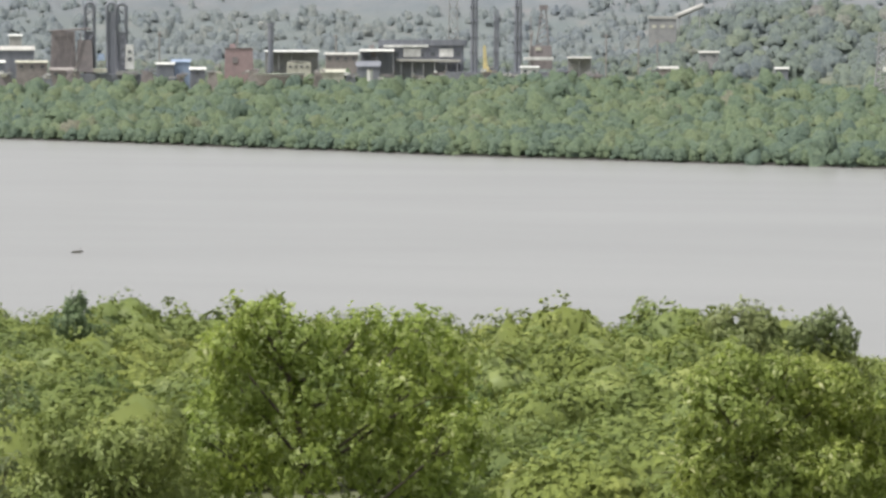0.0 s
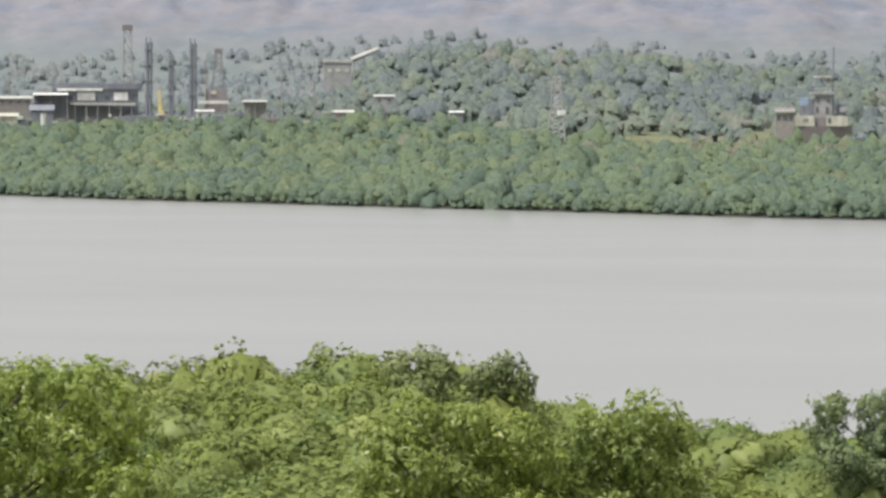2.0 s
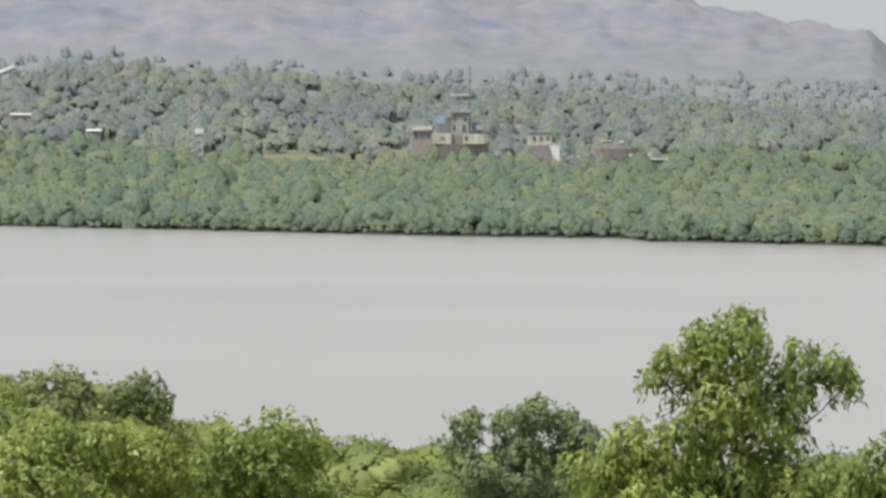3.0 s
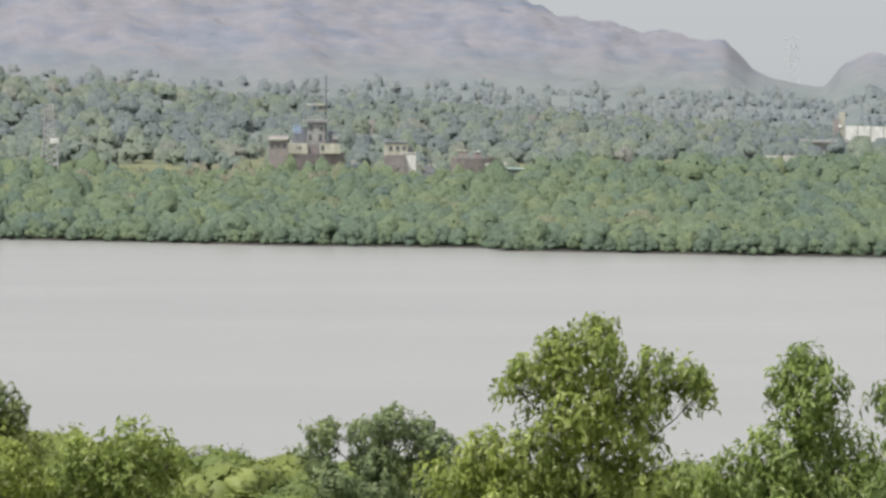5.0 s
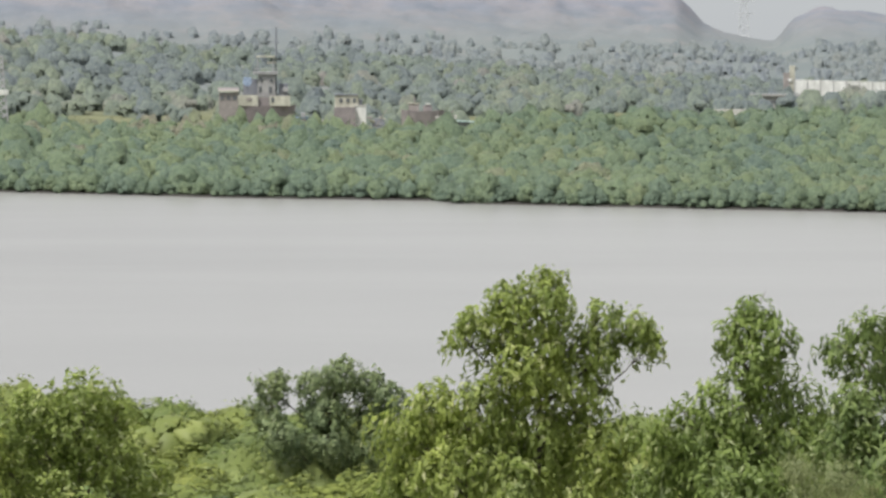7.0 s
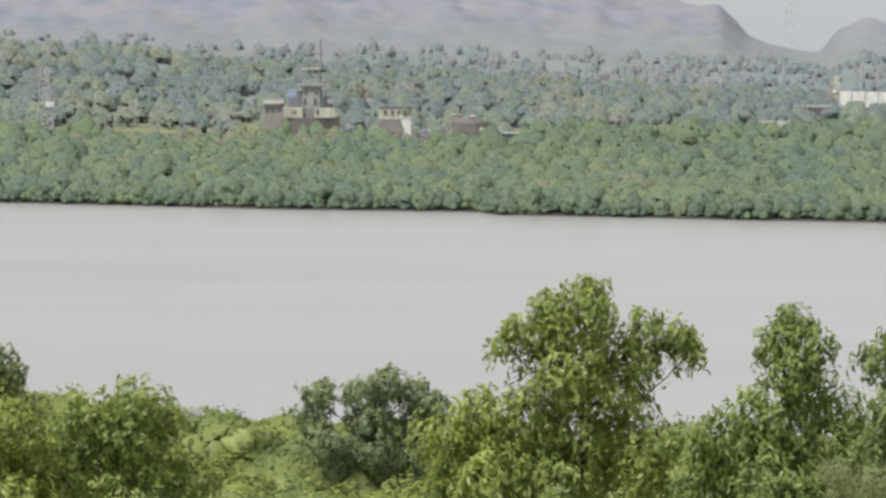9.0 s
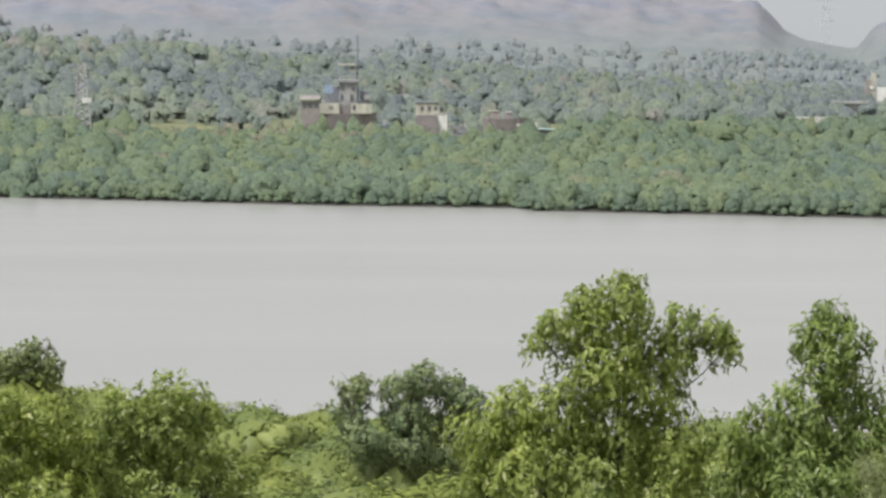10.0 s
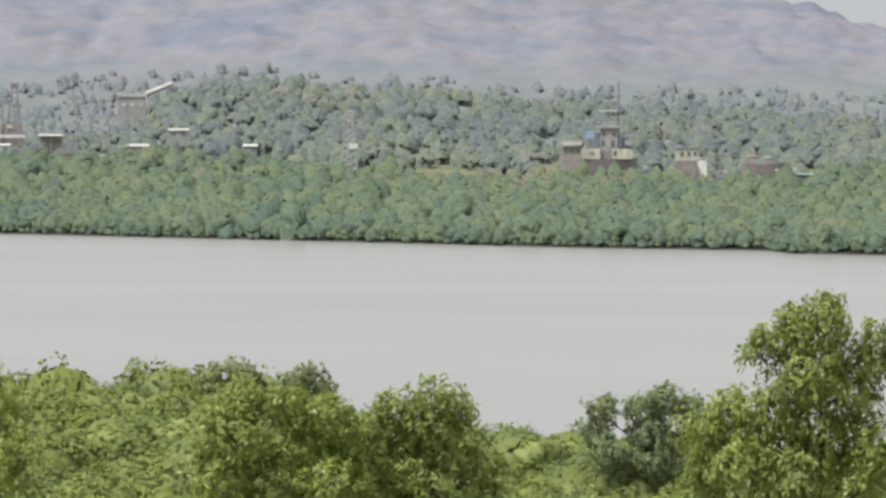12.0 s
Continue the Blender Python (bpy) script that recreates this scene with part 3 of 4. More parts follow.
    # beyond them, at the water's edge
    tree_from_lobes("tree", -9.35, 232, [(-9.7, -4.79, 0.38, 0.85), (-9.2, -4.75, 0.44, 0.8), (-8.95, -4.92, 0.28, 0.9), (-9.4, -5.12, 0.51, 0.7), (-9.3, -5.57, 0.51, 0.7)], LEAF_GREY, "round mangrove tree with a sparse umbrella crown", seed=21, density=62, length=0.34, width=0.15, shell=0.9)
    tree_from_lobes("tree", -8.05, 230, [(-8.35, -4.92, 0.33, 0.9), (-7.95, -4.82, 0.38, 0.85), (-7.65, -5.02, 0.31, 0.9), (-8.05, -5.27, 0.44, 0.6), (-8.2, -5.72, 0.51, 0.7)], LEAF_GREY, "round mangrove tree with a sparse crown showing water through it", seed=22, density=58, length=0.34, width=0.15, shell=0.9)
    tree_from_lobes("tree", -20.75, 255, [(-20.75, -4.45, 0.2, 1.2), (-20.85, -4.75, 0.3, 0.9), (-20.6, -4.95, 0.3, 0.8), (-20.3, -5.0, 0.18, 1.2)], LEAF_BLUE, "small dark upright tree over the mangroves", seed=23, density=60, length=0.34, width=0.16)
    tree_from_lobes("tree", -1.6, 200, [(-2.4, -5.42, 0.33, 0.95), (-2.5, -5.85, 0.32, 1.0), (-1.25, -5.22, 0.34, 0.9), (-1.65, -5.4, 0.33, 0.9), (-0.75, -5.4, 0.35, 0.85), (-0.4, -5.6, 0.3, 0.9), (-1.5, -5.85, 0.45, 0.9), (-0.7, -5.9, 0.4, 0.8), (-2.2, -6.3, 0.4, 0.9), (-1.4, -6.4, 0.5, 0.9), (-0.6, -6.4, 0.45, 0.9)], LEAF_BLUE, "dark blue-green tree clump by the water's edge", seed=24, density=62, length=0.32, width=0.14)
    tree_from_lobes("bush", 6.75, 100, [(6.5, -6.75, 0.4, 0.9), (7.2, -6.9, 0.5, 0.8), (6.7, -7.3, 0.6, 0.8), (7.6, -7.4, 0.6, 0.9)], LEAF_PALE, "pale feathery grey-green bush", "bush", seed=25, density=150, length=0.2, width=0.03, droop=0.2, shell=0.8, trunk_r=0.08)


big_trees()


# ---- mangroves: a bush built a few times over, then copied ----
def bush_master(seed, rad, height, leaf, label, group):
    rng = np.random.default_rng(seed)
    lobes = dome_lobes(rng, rad, height, 0.35)
    for i in range(4):
        t = 1.57 * i + 0.8 + rng.uniform(-0.4, 0.4)
        k = rad * rng.uniform(0.3, 0.42)
        lobes.append((rad * 0.72 * math.cos(t), rad * 0.72 * math.sin(t), height * rng.uniform(0.22, 0.5), k, k, k * 0.85))
    ob = thing("mangrove_tree", (0, 0, 0), label, "tree", group)
    child("trunk", trunk_mesh(rng, lobes, height * 0.22, 0.1, twigs=0, sides=5), ob)
    pts, outs = crown_points(rng, lobes, 9, 0.2, 0.05, 3, 0.2)
    v, f, nm = joined(leaf_mass(rng, lobes[:5], FINE, 0.8, 0.25, lift=0.3), tufts(rng, pts, outs, 0.33, 0.42))
    child("crown", soup("crown", v, f, leaf, normals=nm), ob)
    return ob


def scatter(masters, spots, rng, smin=0.75, smax=1.35, widest=0.0):
    used = set()
    for h, r, s in spots:
        i = int(rng.integers(len(masters)))
        p = at(h, r, footing(h, r) - 0.1)
        m = Matrix.LocRotScale(p, Euler((0, 0, rng.uniform(0, 6.28))), None)
        if i in used:
            ob = copy_thing(masters[i], m)
        else:
            ob = masters[i]
            ob.matrix_basis = m
            used.add(i)
        k = s * rng.uniform(smin, smax)
        w = max(k, widest * rng.uniform(0.85, 1.1))
        ob.scale = (w, w, k * rng.uniform(0.9, 1.1))


def near_mangroves():
    rng = np.random.default_rng(31)
    g = "mangroves on the near bank"
    masters = [bush_master(40 + i, 3.3, 5.0, LEAF_OLIVE, "yellow-green mangrove in the dense near-bank thicket", g) for i in range(5)]
    masters.append(bush_master(46, 2.9, 4.8, LEAF_DEEP, "dark green mangrove in the dense near-bank thicket", g))
    spots = []
    r = 158.0
    while r < 300:
        step = 4.5 * 57.3 / r
        h = -24.0 + rng.uniform(0, step)
        while h < 10:
            covered = r < 188 and (-19 < h < -14 or -10.2 < h < -4.4 or -0.7 < h < 3.4 or h > 4.1)
            if r < near_shore(h) - 3 and not covered:
                s = float(np.interp(h, [-24, -14, -12.5, -9.5, -7.5, -5, 10], [0.8, 0.84, 0.98, 1.0, 0.8, 0.6, 0.62]))
                spots.append((h + rng.normal() * step * 0.2, r + rng.normal() * 1.2, s))
            h += step * (1 if r > 170 else 1.25)
        r += 6.5 if r < 200 else 5.2
    keep = rng.permutation(len(spots))[:150]
    rest = [spots[i] for i in range(len(spots)) if i not in set(keep.tolist())]
    scatter(masters, [spots[i] for i in keep], rng, widest=0.95)
    return rest


rest = near_mangroves()
thicket_rng = np.random.default_rng(55)
canopy("mangrove_thicket", [(h, r, s, thicket_rng.uniform()) for h, r, s in rest], 55, 3.3, 5.0, LEAF_THICKET, "dense yellow-green mangrove thicket behind the bank", 0.42, 10, 0.15, widest=0.9, skins=3, fill=0.8)


def far_bush_master(seed, group):
    rng = np.random.default_rng(seed)
    rad, height = 2.5, 4.6
    ob = thing("mangrove_tree", (0, 0, 0), "rounded dull green mangrove at the far waterline", "tree", group)
    lobes = dome_lobes(rng, rad, height, 0.42)
    for i in range(5):
        t = 1.26 * i + rng.uniform(-0.4, 0.4)
        k = rad * rng.uniform(0.4, 0.55)
        lobes.append((rad * 0.7 * math.cos(t), rad * 0.7 * math.sin(t), height * rng.uniform(0.14, 0.3), k, k, k * 0.9))
    child("trunk", trunk_mesh(rng, lobes, height * 0.22, 0.1, twigs=0, sides=5), ob)
    v, f, nm = leafy_dome(rng, lobes, 0.36, 4, lift=0.35, skins=10)
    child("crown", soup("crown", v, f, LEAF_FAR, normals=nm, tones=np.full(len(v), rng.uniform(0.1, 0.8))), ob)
    return ob


far_wood_el = line((-23, 0.85), (-20, 0.8), (-18, 0.7), (-16, 0.6), (-14, 0.62), (-12, 0.8), (-10, 0.95), (-8, 1.0), (-6, 0.8), (-4, 0.7), (0, 0.6), (2, 0.5), (4, 0.45), (5.2, 0.42), (6.2, 0.2), (7, 0.5), (9, 0.5))


def far_vegetation():
    rng = np.random.default_rng(61)
    g = "mangroves along the far shore"
    masters = [far_bush_master(70 + i, g) for i in range(6)]
    front = []
    h = -23.5
    while h < 9.5:
        r = float(far_shore(h)) + 0.8
        front.append((h, r + rng.normal() * 0.8, 0.8))
        h += rng.uniform(0.7, 1.1) * (1.6 if 0.35 < h < 0.9 else 3.4) * 57.3 / r
    scatter(masters, front, rng, 0.7, 1.2)
    spots = []
    r_off = 4.5
    while r_off < 760:
        h = -22.8
        while h < 8.9:
            r = float(far_shore(h)) + r_off
            step = (4.6 + r_off * 0.011) * 57.3 / r
            if r < belt_back(h):
                tall = rng.uniform(0.75, 1.2) + 0.5 * (rng.uniform() < 0.04)
                spots.append((h + rng.normal() * step * 0.25, r + rng.normal() * 1.4, tall * float(np.interp(r_off, [4, 30, 200], [0.85, 0.9, 1.1])), rng.uniform()))
            h += step
        r_off += 4.6 + r_off * 0.06
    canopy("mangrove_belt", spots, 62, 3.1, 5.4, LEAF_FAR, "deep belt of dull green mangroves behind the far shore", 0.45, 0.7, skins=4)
    fringe, wood, hill = [], [], []
    for _ in range(620):
        h = rng.uniform(-23, 9)
        open_view = -3.4 < h < -1.95 or -1.5 < h < -0.75
        dry = 0.55 if -6 < h < 0.6 else 0.0
        fringe.append((h, float(belt_back(h)) + rng.uniform(-30, 16), rng.uniform(0.6, 1.25) * (1.08 if open_view else float(np.interp(h, [-6, -4, 1.2, 2.5], [1, 1.2, 1.2, 1]))), dry + rng.uniform()))
    for _ in range(34):                          # taller bushes before the stranded hull, sized to hide it in the camera's view
        fringe.append((rng.uniform(-3.5, -1.9), rng.uniform(1034, 1056), rng.uniform(1.15, 1.5), rng.uniform(0.2, 1.1)))
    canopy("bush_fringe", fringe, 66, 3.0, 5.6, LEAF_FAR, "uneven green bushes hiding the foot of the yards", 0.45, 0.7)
    for _ in range(2500):
        h = rng.uniform(-23, 9)
        lo, hi = float(belt_back(h)) + 95, WOOD_R + 60
        r = lo + (hi - lo) * rng.uniform(0, 1) ** 0.8
        low = 0.62 if h < -11 else 1.1 if h > 6.2 and r < 1430 else 1.0
        wood.append((h, r, rng.uniform(0.55, 1.1) * low, rng.uniform()))
    canopy("woodland", wood, 63, 4.8, 8.4, LEAF_WOOD, "hazed green woodland on rising ground behind the yards", 0.7, 0.3, 0.8, skins=4)
    while len(hill) < 2900:
        h, r = rng.uniform(-23, 9), rng.uniform(WOOD_R + 60, 2330)
        z = footing(h, r) + 6
        if math.degrees(math.atan((z - EYE_H) / r)) < float(far_wood_el(h)) + 0.05 * rng.normal() and noise.noise((h * 1.3, r / 60, 0.0)) > (-0.5 if h < -11 else -0.3):
            hill.append((h, r, rng.uniform(0.35, 1.0), rng.uniform()))
    canopy("hill_scrub", hill, 64, 4.6, 7.5, LEAF_HILL, "scrub and trees at the foot of the hill, paled for haze", 0.9, 0.05, 1.2, skins=1)


far_vegetation()


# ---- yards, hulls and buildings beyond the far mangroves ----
# Rust and blue-grey steel, lightened and greyed to put haze into the colour.
RUST = surface("hazed_rusted_steel", (0.215, 0.195, 0.2), (0.28, 0.25, 0.25), 0.5, 0.8)
STEEL = surface("hazed_blue_grey_steel", (0.19, 0.2, 0.235), (0.26, 0.27, 0.303), 0.4, 0.6, 0.2, stretch=(1, 1, 0.2))
PALE_STEEL = surface("weathered_galvanised_steel", (0.30, 0.30, 0.31), (0.40, 0.40, 0.41), 0.6, 0.6, 0.2)
WHITE = surface("chalky_white_paint", (0.55, 0.55, 0.53), (0.78, 0.78, 0.76), 0.5, 0.7, stretch=(1, 1, 0.3))
CREAM = surface("stained_cream_plaster", (0.36, 0.35, 0.29), (0.58, 0.57, 0.49), 0.35, 0.9, stretch=(1, 1, 0.3))
CONCRETE = surface("grey_concrete", (0.27, 0.27, 0.275), (0.38, 0.375, 0.37), 0.3, 0.9)
BLUE = surface("faded_blue_paint", (0.24, 0.31, 0.44), (0.36, 0.44, 0.58), 0.7, 0.7)
TEAL = surface("pale_teal_sheet_roof", (0.34, 0.48, 0.48), (0.48, 0.60, 0.58), 0.7, 0.6)
# Red paint with haze mixed into its colour.
RED = surface("hazed_red_paint", (0.32, 0.245, 0.25), (0.39, 0.29, 0.29), 0.4, 0.8)
YELLOW = surface("yellow_machine_paint", (0.52, 0.44, 0.22), (0.68, 0.58, 0.32), 0.6, 0.6)
# Board brown raised and greyed, as haze in the paint.
BROWN = surface("hazed_brown_boards", (0.25, 0.227, 0.22), (0.345, 0.312, 0.295), 0.5, 0.9)
ROOF = surface("grey_sheet_roof", (0.40, 0.39, 0.37), (0.56, 0.55, 0.52), 0.5, 0.7, stretch=(3, 0.4, 1))
# Pylon steel paled towards the sky to imitate haze.
MIST_STEEL = surface("hazed_pylon_steel", (0.46, 0.47, 0.48), (0.54, 0.55, 0.56), 0.3, 0.7)
# Dark panes lightened: haze is in the glass colour.
GLASS = surface("hazed_dark_window_glass", (0.11, 0.118, 0.13), (0.16, 0.17, 0.18), 1.0, 0.25)
MUDWOOD = surface("wet_dark_driftwood", (0.05, 0.045, 0.04), (0.10, 0.09, 0.075), 2.0, 0.7)


def box(parent, name, x, y, z, sx, sy, sz, mat, label="", bevel=0.06, lean=0.0, taper=1.0):
    """A box part with worn edges: centre x, y and foot z, sizes sx, sy, sz; lean in degrees about y; top scaled by taper."""
    bm = bmesh.new()
    bmesh.ops.create_cube(bm, size=1.0)
    for v in bm.verts:
        k = taper if v.co.z > 0 else 1.0
        v.co = Vector((v.co.x * sx * k, v.co.y * sy * k, (v.co.z + 0.5) * sz))
    if bevel:
        bmesh.ops.bevel(bm, geom=bm.edges[:], offset=min(bevel, 0.2 * min(sx, sy, sz)), segments=1, affect="EDGES")
    bmesh.ops.transform(bm, matrix=Matrix.Translation((x, y, z)) @ Matrix.Rotation(radians(lean), 4, "Y"), verts=bm.verts[:])
    return part(name, bm, mat, parent, label)


def rod(parent, name, a, b, r, mat, label="", sides=8):
    v, f = limb([a, b], [r, r], sides)
    f = f + [tuple(range(sides))[::-1], tuple(range(sides, 2 * sides))]
    bm = bmesh.new()
    vs = [bm.verts.new(p) for p in v]
    for q in f:
        bm.faces.new([vs[i] for i in q])
    return part(name, bm, mat, parent, label)


def gable(parent, name, x, y, z, sx, sy, rise, mat, label="", thick=0.25):
    """A pitched roof, ridge along x, with eaves thickness."""
    bm = bmesh.new()
    prof = [(-0.5, 0), (0, rise), (0.5, 0), (0.5, -thick), (0, rise - thick), (-0.5, -thick)]
    ends = []
    for e in (-0.5, 0.5):
        ends.append([bm.verts.new((x + e * sx, y + p * sy, z + q)) for p, q in prof])
    for i in range(6):
        bm.faces.new((ends[0][i], ends[0][(i + 1) % 6], ends[1][(i + 1) % 6], ends[1][i]))
    for e in ends:
        bm.faces.new((e[0], e[1], e[4], e[5]))
        bm.faces.new((e[1], e[2], e[3], e[4]))
    bmesh.ops.recalc_face_normals(bm, faces=bm.faces[:])
    return part(name, bm, mat, parent, label)


def hull(parent, name, x, z, length, beam, height, mat, label="", sheer=0.5):
    """A boat's hull lying along x: raked ends, sheer line, open top closed by a deck."""
    bm = bmesh.new()
    rings = []
    n = 14
    for i in range(n + 1):
        u = 2 * i / n - 1
        w = beam * 0.5 * max(0.04, 1 - abs(u) ** 3)
        top = z + height + sheer * u * u
        ring = [(x + u * length * 0.5, -w, top), (x + u * length * 0.47, -w * 0.75, z + height * 0.35), (x + u * length * 0.42, 0, z), (x + u * length * 0.47, w * 0.75, z + height * 0.35), (x + u * length * 0.5, w, top)]
        rings.append([bm.verts.new(p) for p in ring])
    for a, b in zip(rings, rings[1:]):
        for k in range(5):
            bm.faces.new((a[k], a[(k + 1) % 5], b[(k + 1) % 5], b[k]))
    bm.faces.new(rings[0])
    bm.faces.new(rings[-1][::-1])
    bmesh.ops.recalc_face_normals(bm, faces=bm.faces[:])
    return part(name, bm, mat, parent, label)


def site(name, heading, r, label, category, group=""):
    """A thing at heading, r on the ground, with its local x to the viewer's right and y away from the viewer; also a turn of elevation into local height, and degrees into metres."""
    gz = footing(heading, r)
    ob = thing(name, at(heading, r, gz), label, category, group, turn=-heading)
    up = lambda el: EYE_H + r * math.tan(radians(el)) - gz
    return ob, up, radians(1) * r


def lattice(parent, x, y, z0, z1, w0, w1, bays, r, mat, name="leg"):
    """Four tapering legs with cross braces on each side."""
    def corner(i, u):
        s = ((-1, -1), (1, -1), (1, 1), (-1, 1))[i % 4]
        w = (w0 + (w1 - w0) * u) / 2
        return (x + s[0] * w, y + s[1] * w, z0 + (z1 - z0) * u)
    for i in range(4):
        rod(parent, name, corner(i, 0), corner(i, 1), r, mat, sides=6)
    for b in range(bays):
        u0, u1 = b / bays, (b + 1) / bays
        for i in range(4):
            rod(parent, "brace", corner(i, u0), corner(i + 1, u1), r * 0.55, mat, sides=4)
            rod(parent, "brace", corner(i + 1, u0), corner(i, u1), r * 0.55, mat, sides=4)
            rod(parent, "crossbar", corner(i, u1), corner(i + 1, u1), r * 0.55, mat, sides=4)


def looped_leg(parent, x, top, w, mat, solid):
    """A barge leg: a tall frame with a rounded head, braced inside; the solid one is plated."""
    n = 10
    pts = [(x - w / 2, 0, 4), (x - w / 2, 0, top - w / 2)]
    pts += [(x - w / 2 * math.cos(math.pi * i / n), 0, top - w / 2 + w / 2 * math.sin(math.pi * i / n)) for i in range(1, n)]
    pts += [(x + w / 2, 0, top - w / 2), (x + w / 2, 0, 4)]
    v, f = limb(pts, [0.75] * len(pts), 6)
    leg = child("leg", soup("leg", v, f, mat), parent)
    if solid:
        box(leg, "plate", x, 0.3, 5, w * 0.8, 0.5, top - w - 5, mat)
    else:
        z = 8.0
        while z < top - w:
            rod(leg, "brace", (x - w / 2, 0, z), (x + w / 2, 0, z + w), 0.16, mat, sides=4)
            rod(leg, "brace", (x + w / 2, 0, z), (x - w / 2, 0, z + w), 0.16, mat, sides=4)
            z += w
        box(leg, "plate", x, 0.4, 5, w * 0.75, 0.3, (top - 5) * 0.62, mat)


def west_barge():
    r = 1345
    ob, up, d = site("jack_up_barge", -20.3, r, "dark rusty jack-up barge with three round-topped legs", "barge")
    X = lambda a: (a + 20.3) * d
    box(ob, "hull", X(-20.1), 3, 0.5, 2.5 * d, 14, up(-0.52) - 0.5, STEEL, "dark steel hull, lightened for haze")
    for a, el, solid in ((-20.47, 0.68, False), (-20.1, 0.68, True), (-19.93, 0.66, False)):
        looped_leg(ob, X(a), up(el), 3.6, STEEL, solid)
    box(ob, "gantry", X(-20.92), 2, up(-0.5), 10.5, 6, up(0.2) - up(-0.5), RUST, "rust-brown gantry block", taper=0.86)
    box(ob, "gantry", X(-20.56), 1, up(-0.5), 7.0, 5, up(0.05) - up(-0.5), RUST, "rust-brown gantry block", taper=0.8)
    for k in range(5):
        rod(ob, "brace", (X(-21.15) + k * 2.6, -1.6, up(-0.45)), (X(-21.15) + k * 2.6 + 2.2, -1.6, up(0.18)), 0.2, RUST, sides=5)
    rod(ob, "beam", (X(-21.15), -1.4, up(0.2)), (X(-20.45), -1.4, up(0.24)), 0.35, RUST)
    cab = box(ob, "cabin", X(-19.8), -1, up(-0.45), 3.6, 3, up(-0.03) - up(-0.45), WHITE, "white deckhouse", taper=0.85)
    box(cab, "window", X(-19.8), -2.5, up(-0.3), 1.6, 0.2, 1.2, GLASS)
    box(cab, "window", X(-19.8), -2.45, up(-0.17), 1.3, 0.2, 1.0, GLASS)
    box(ob, "tarpaulin", X(-20.28), -3, up(-0.3), 3.2, 2, 2.6, BLUE, "blue and white tarpaulin", taper=0.7)
    box(ob, "deck_locker", X(-20.3), -5, up(-0.5), 5.5, 2, 1.6, CREAM)
    box(ob, "deck_locker", X(-19.85), -5, up(-0.55), 8.5, 2, 1.8, CONCRETE)
    for k in range(9):
        rod(ob, "rail_post", (X(-20.9) + k * 4.2, -4, up(-0.52)), (X(-20.9) + k * 4.2, -4, up(-0.44)), 0.1, PALE_STEEL, sides=5)


def shed(heading, r, wide, el_eave, wall, roof, label, deep=8.0, rise=1.4, name="shed", windows=0, open_front=False, roof_label=""):
    ob, up, d = site(name, heading, r, label, "shed", "sheds of the yard")
    e = up(el_eave)
    if open_front:
        n = max(2, int(wide / 4.5))
        for i in range(n + 1):
            rod(ob, "post", (-wide / 2 + wide * i / n, -deep / 2 + 0.3, 0), (-wide / 2 + wide * i / n, -deep / 2 + 0.3, e), 0.16, PALE_STEEL, sides=6)
        box(ob, "back_wall", 0, deep / 2 - 0.2, 0, wide, 0.3, e, wall)
    else:
        box(ob, "wall", 0, 0, 0, wide, deep, e - 0.3, wall)
    gable(ob, "roof", 0, 0, e, wide + 0.8, deep + 1.0, rise, roof, roof_label)
    for i in range(windows):
        x = -wide / 2 + wide * (i + 0.5) / windows
        w = box(ob, "window", x, -deep / 2 - 0.02, e - 2.0, 1.2, 0.15, 0.9, GLASS)
        box(w, "sill", x, -deep / 2 - 0.15, e - 2.2, 1.5, 0.25, 0.15, CONCRETE)
    return ob


def yard_sheds():
    shed(-21.75, 1350, 16, -0.12, STEEL, ROOF, "dark shed with a pale grey sheet roof", rise=1.6)
    shed(-22.1, 1330, 9, -0.33, STEEL, WHITE, "low dark shed with a white roof", rise=0.9)
    shed(-21.45, 1325, 12, -0.33, BROWN, CREAM, "brown workshop with a cream roof edge", rise=0.8, windows=3)
    shed(-20.95, 1318, 9, -0.46, BROWN, BROWN, "brown boarded workshop beside the barge", rise=1.0, windows=2)
    shed(-21.72, 1375, 5, 0.12, ROOF, WHITE, "small hut with a white roof on raised ground", rise=0.6)
    shed(-19.2, 1330, 7, -0.36, STEEL, WHITE, "dark shed with a white sheet roof", rise=0.7)
    shed(-18.93, 1335, 7, -0.32, BLUE, BLUE, "faded blue shed with a pitched blue roof", rise=0.9)
    shed(-18.65, 1322, 6, -0.45, STEEL, WHITE, "dark shed with a white roof", rise=0.9, windows=1)
    shed(-17.05, 1350, 21, -0.15, CONCRETE, WHITE, "long open shed with a thin white roof", rise=0.6, open_front=True)
    shed(-16.2, 1340, 13, -0.2, BROWN, ROOF, "brown workshop with a pale roof", rise=0.8, windows=4)
    shed(-15.6, 1345, 13, -0.14, STEEL, WHITE, "dark workshop under a white sheet roof", rise=0.7, open_front=True)
    shed(-16.35, 1315, 9, -0.5, CREAM, CREAM, "small cream plaster hut", rise=1.2)
    shed(-15.75, 1318, 9, -0.4, STEEL, STEEL, "dark blue-grey steel workshop", rise=2.0)
    shed(-12.15, 1330, 9, -0.26, CONCRETE, ROOF, "open shed with a pale green-grey roof", rise=0.5, open_front=True)
    shed(-10.65, 1330, 8, -0.44, BROWN, ROOF, "low brown shed with a light roof", rise=0.8)
    shed(-9.95, 1400, 8, -0.17, CONCRETE, ROOF, "small grey house with a light roof among trees", rise=0.7, windows=2)
    shed(-8.72, 1300, 5, -0.44, STEEL, WHITE, "small hut with a white roof among trees", rise=0.5)
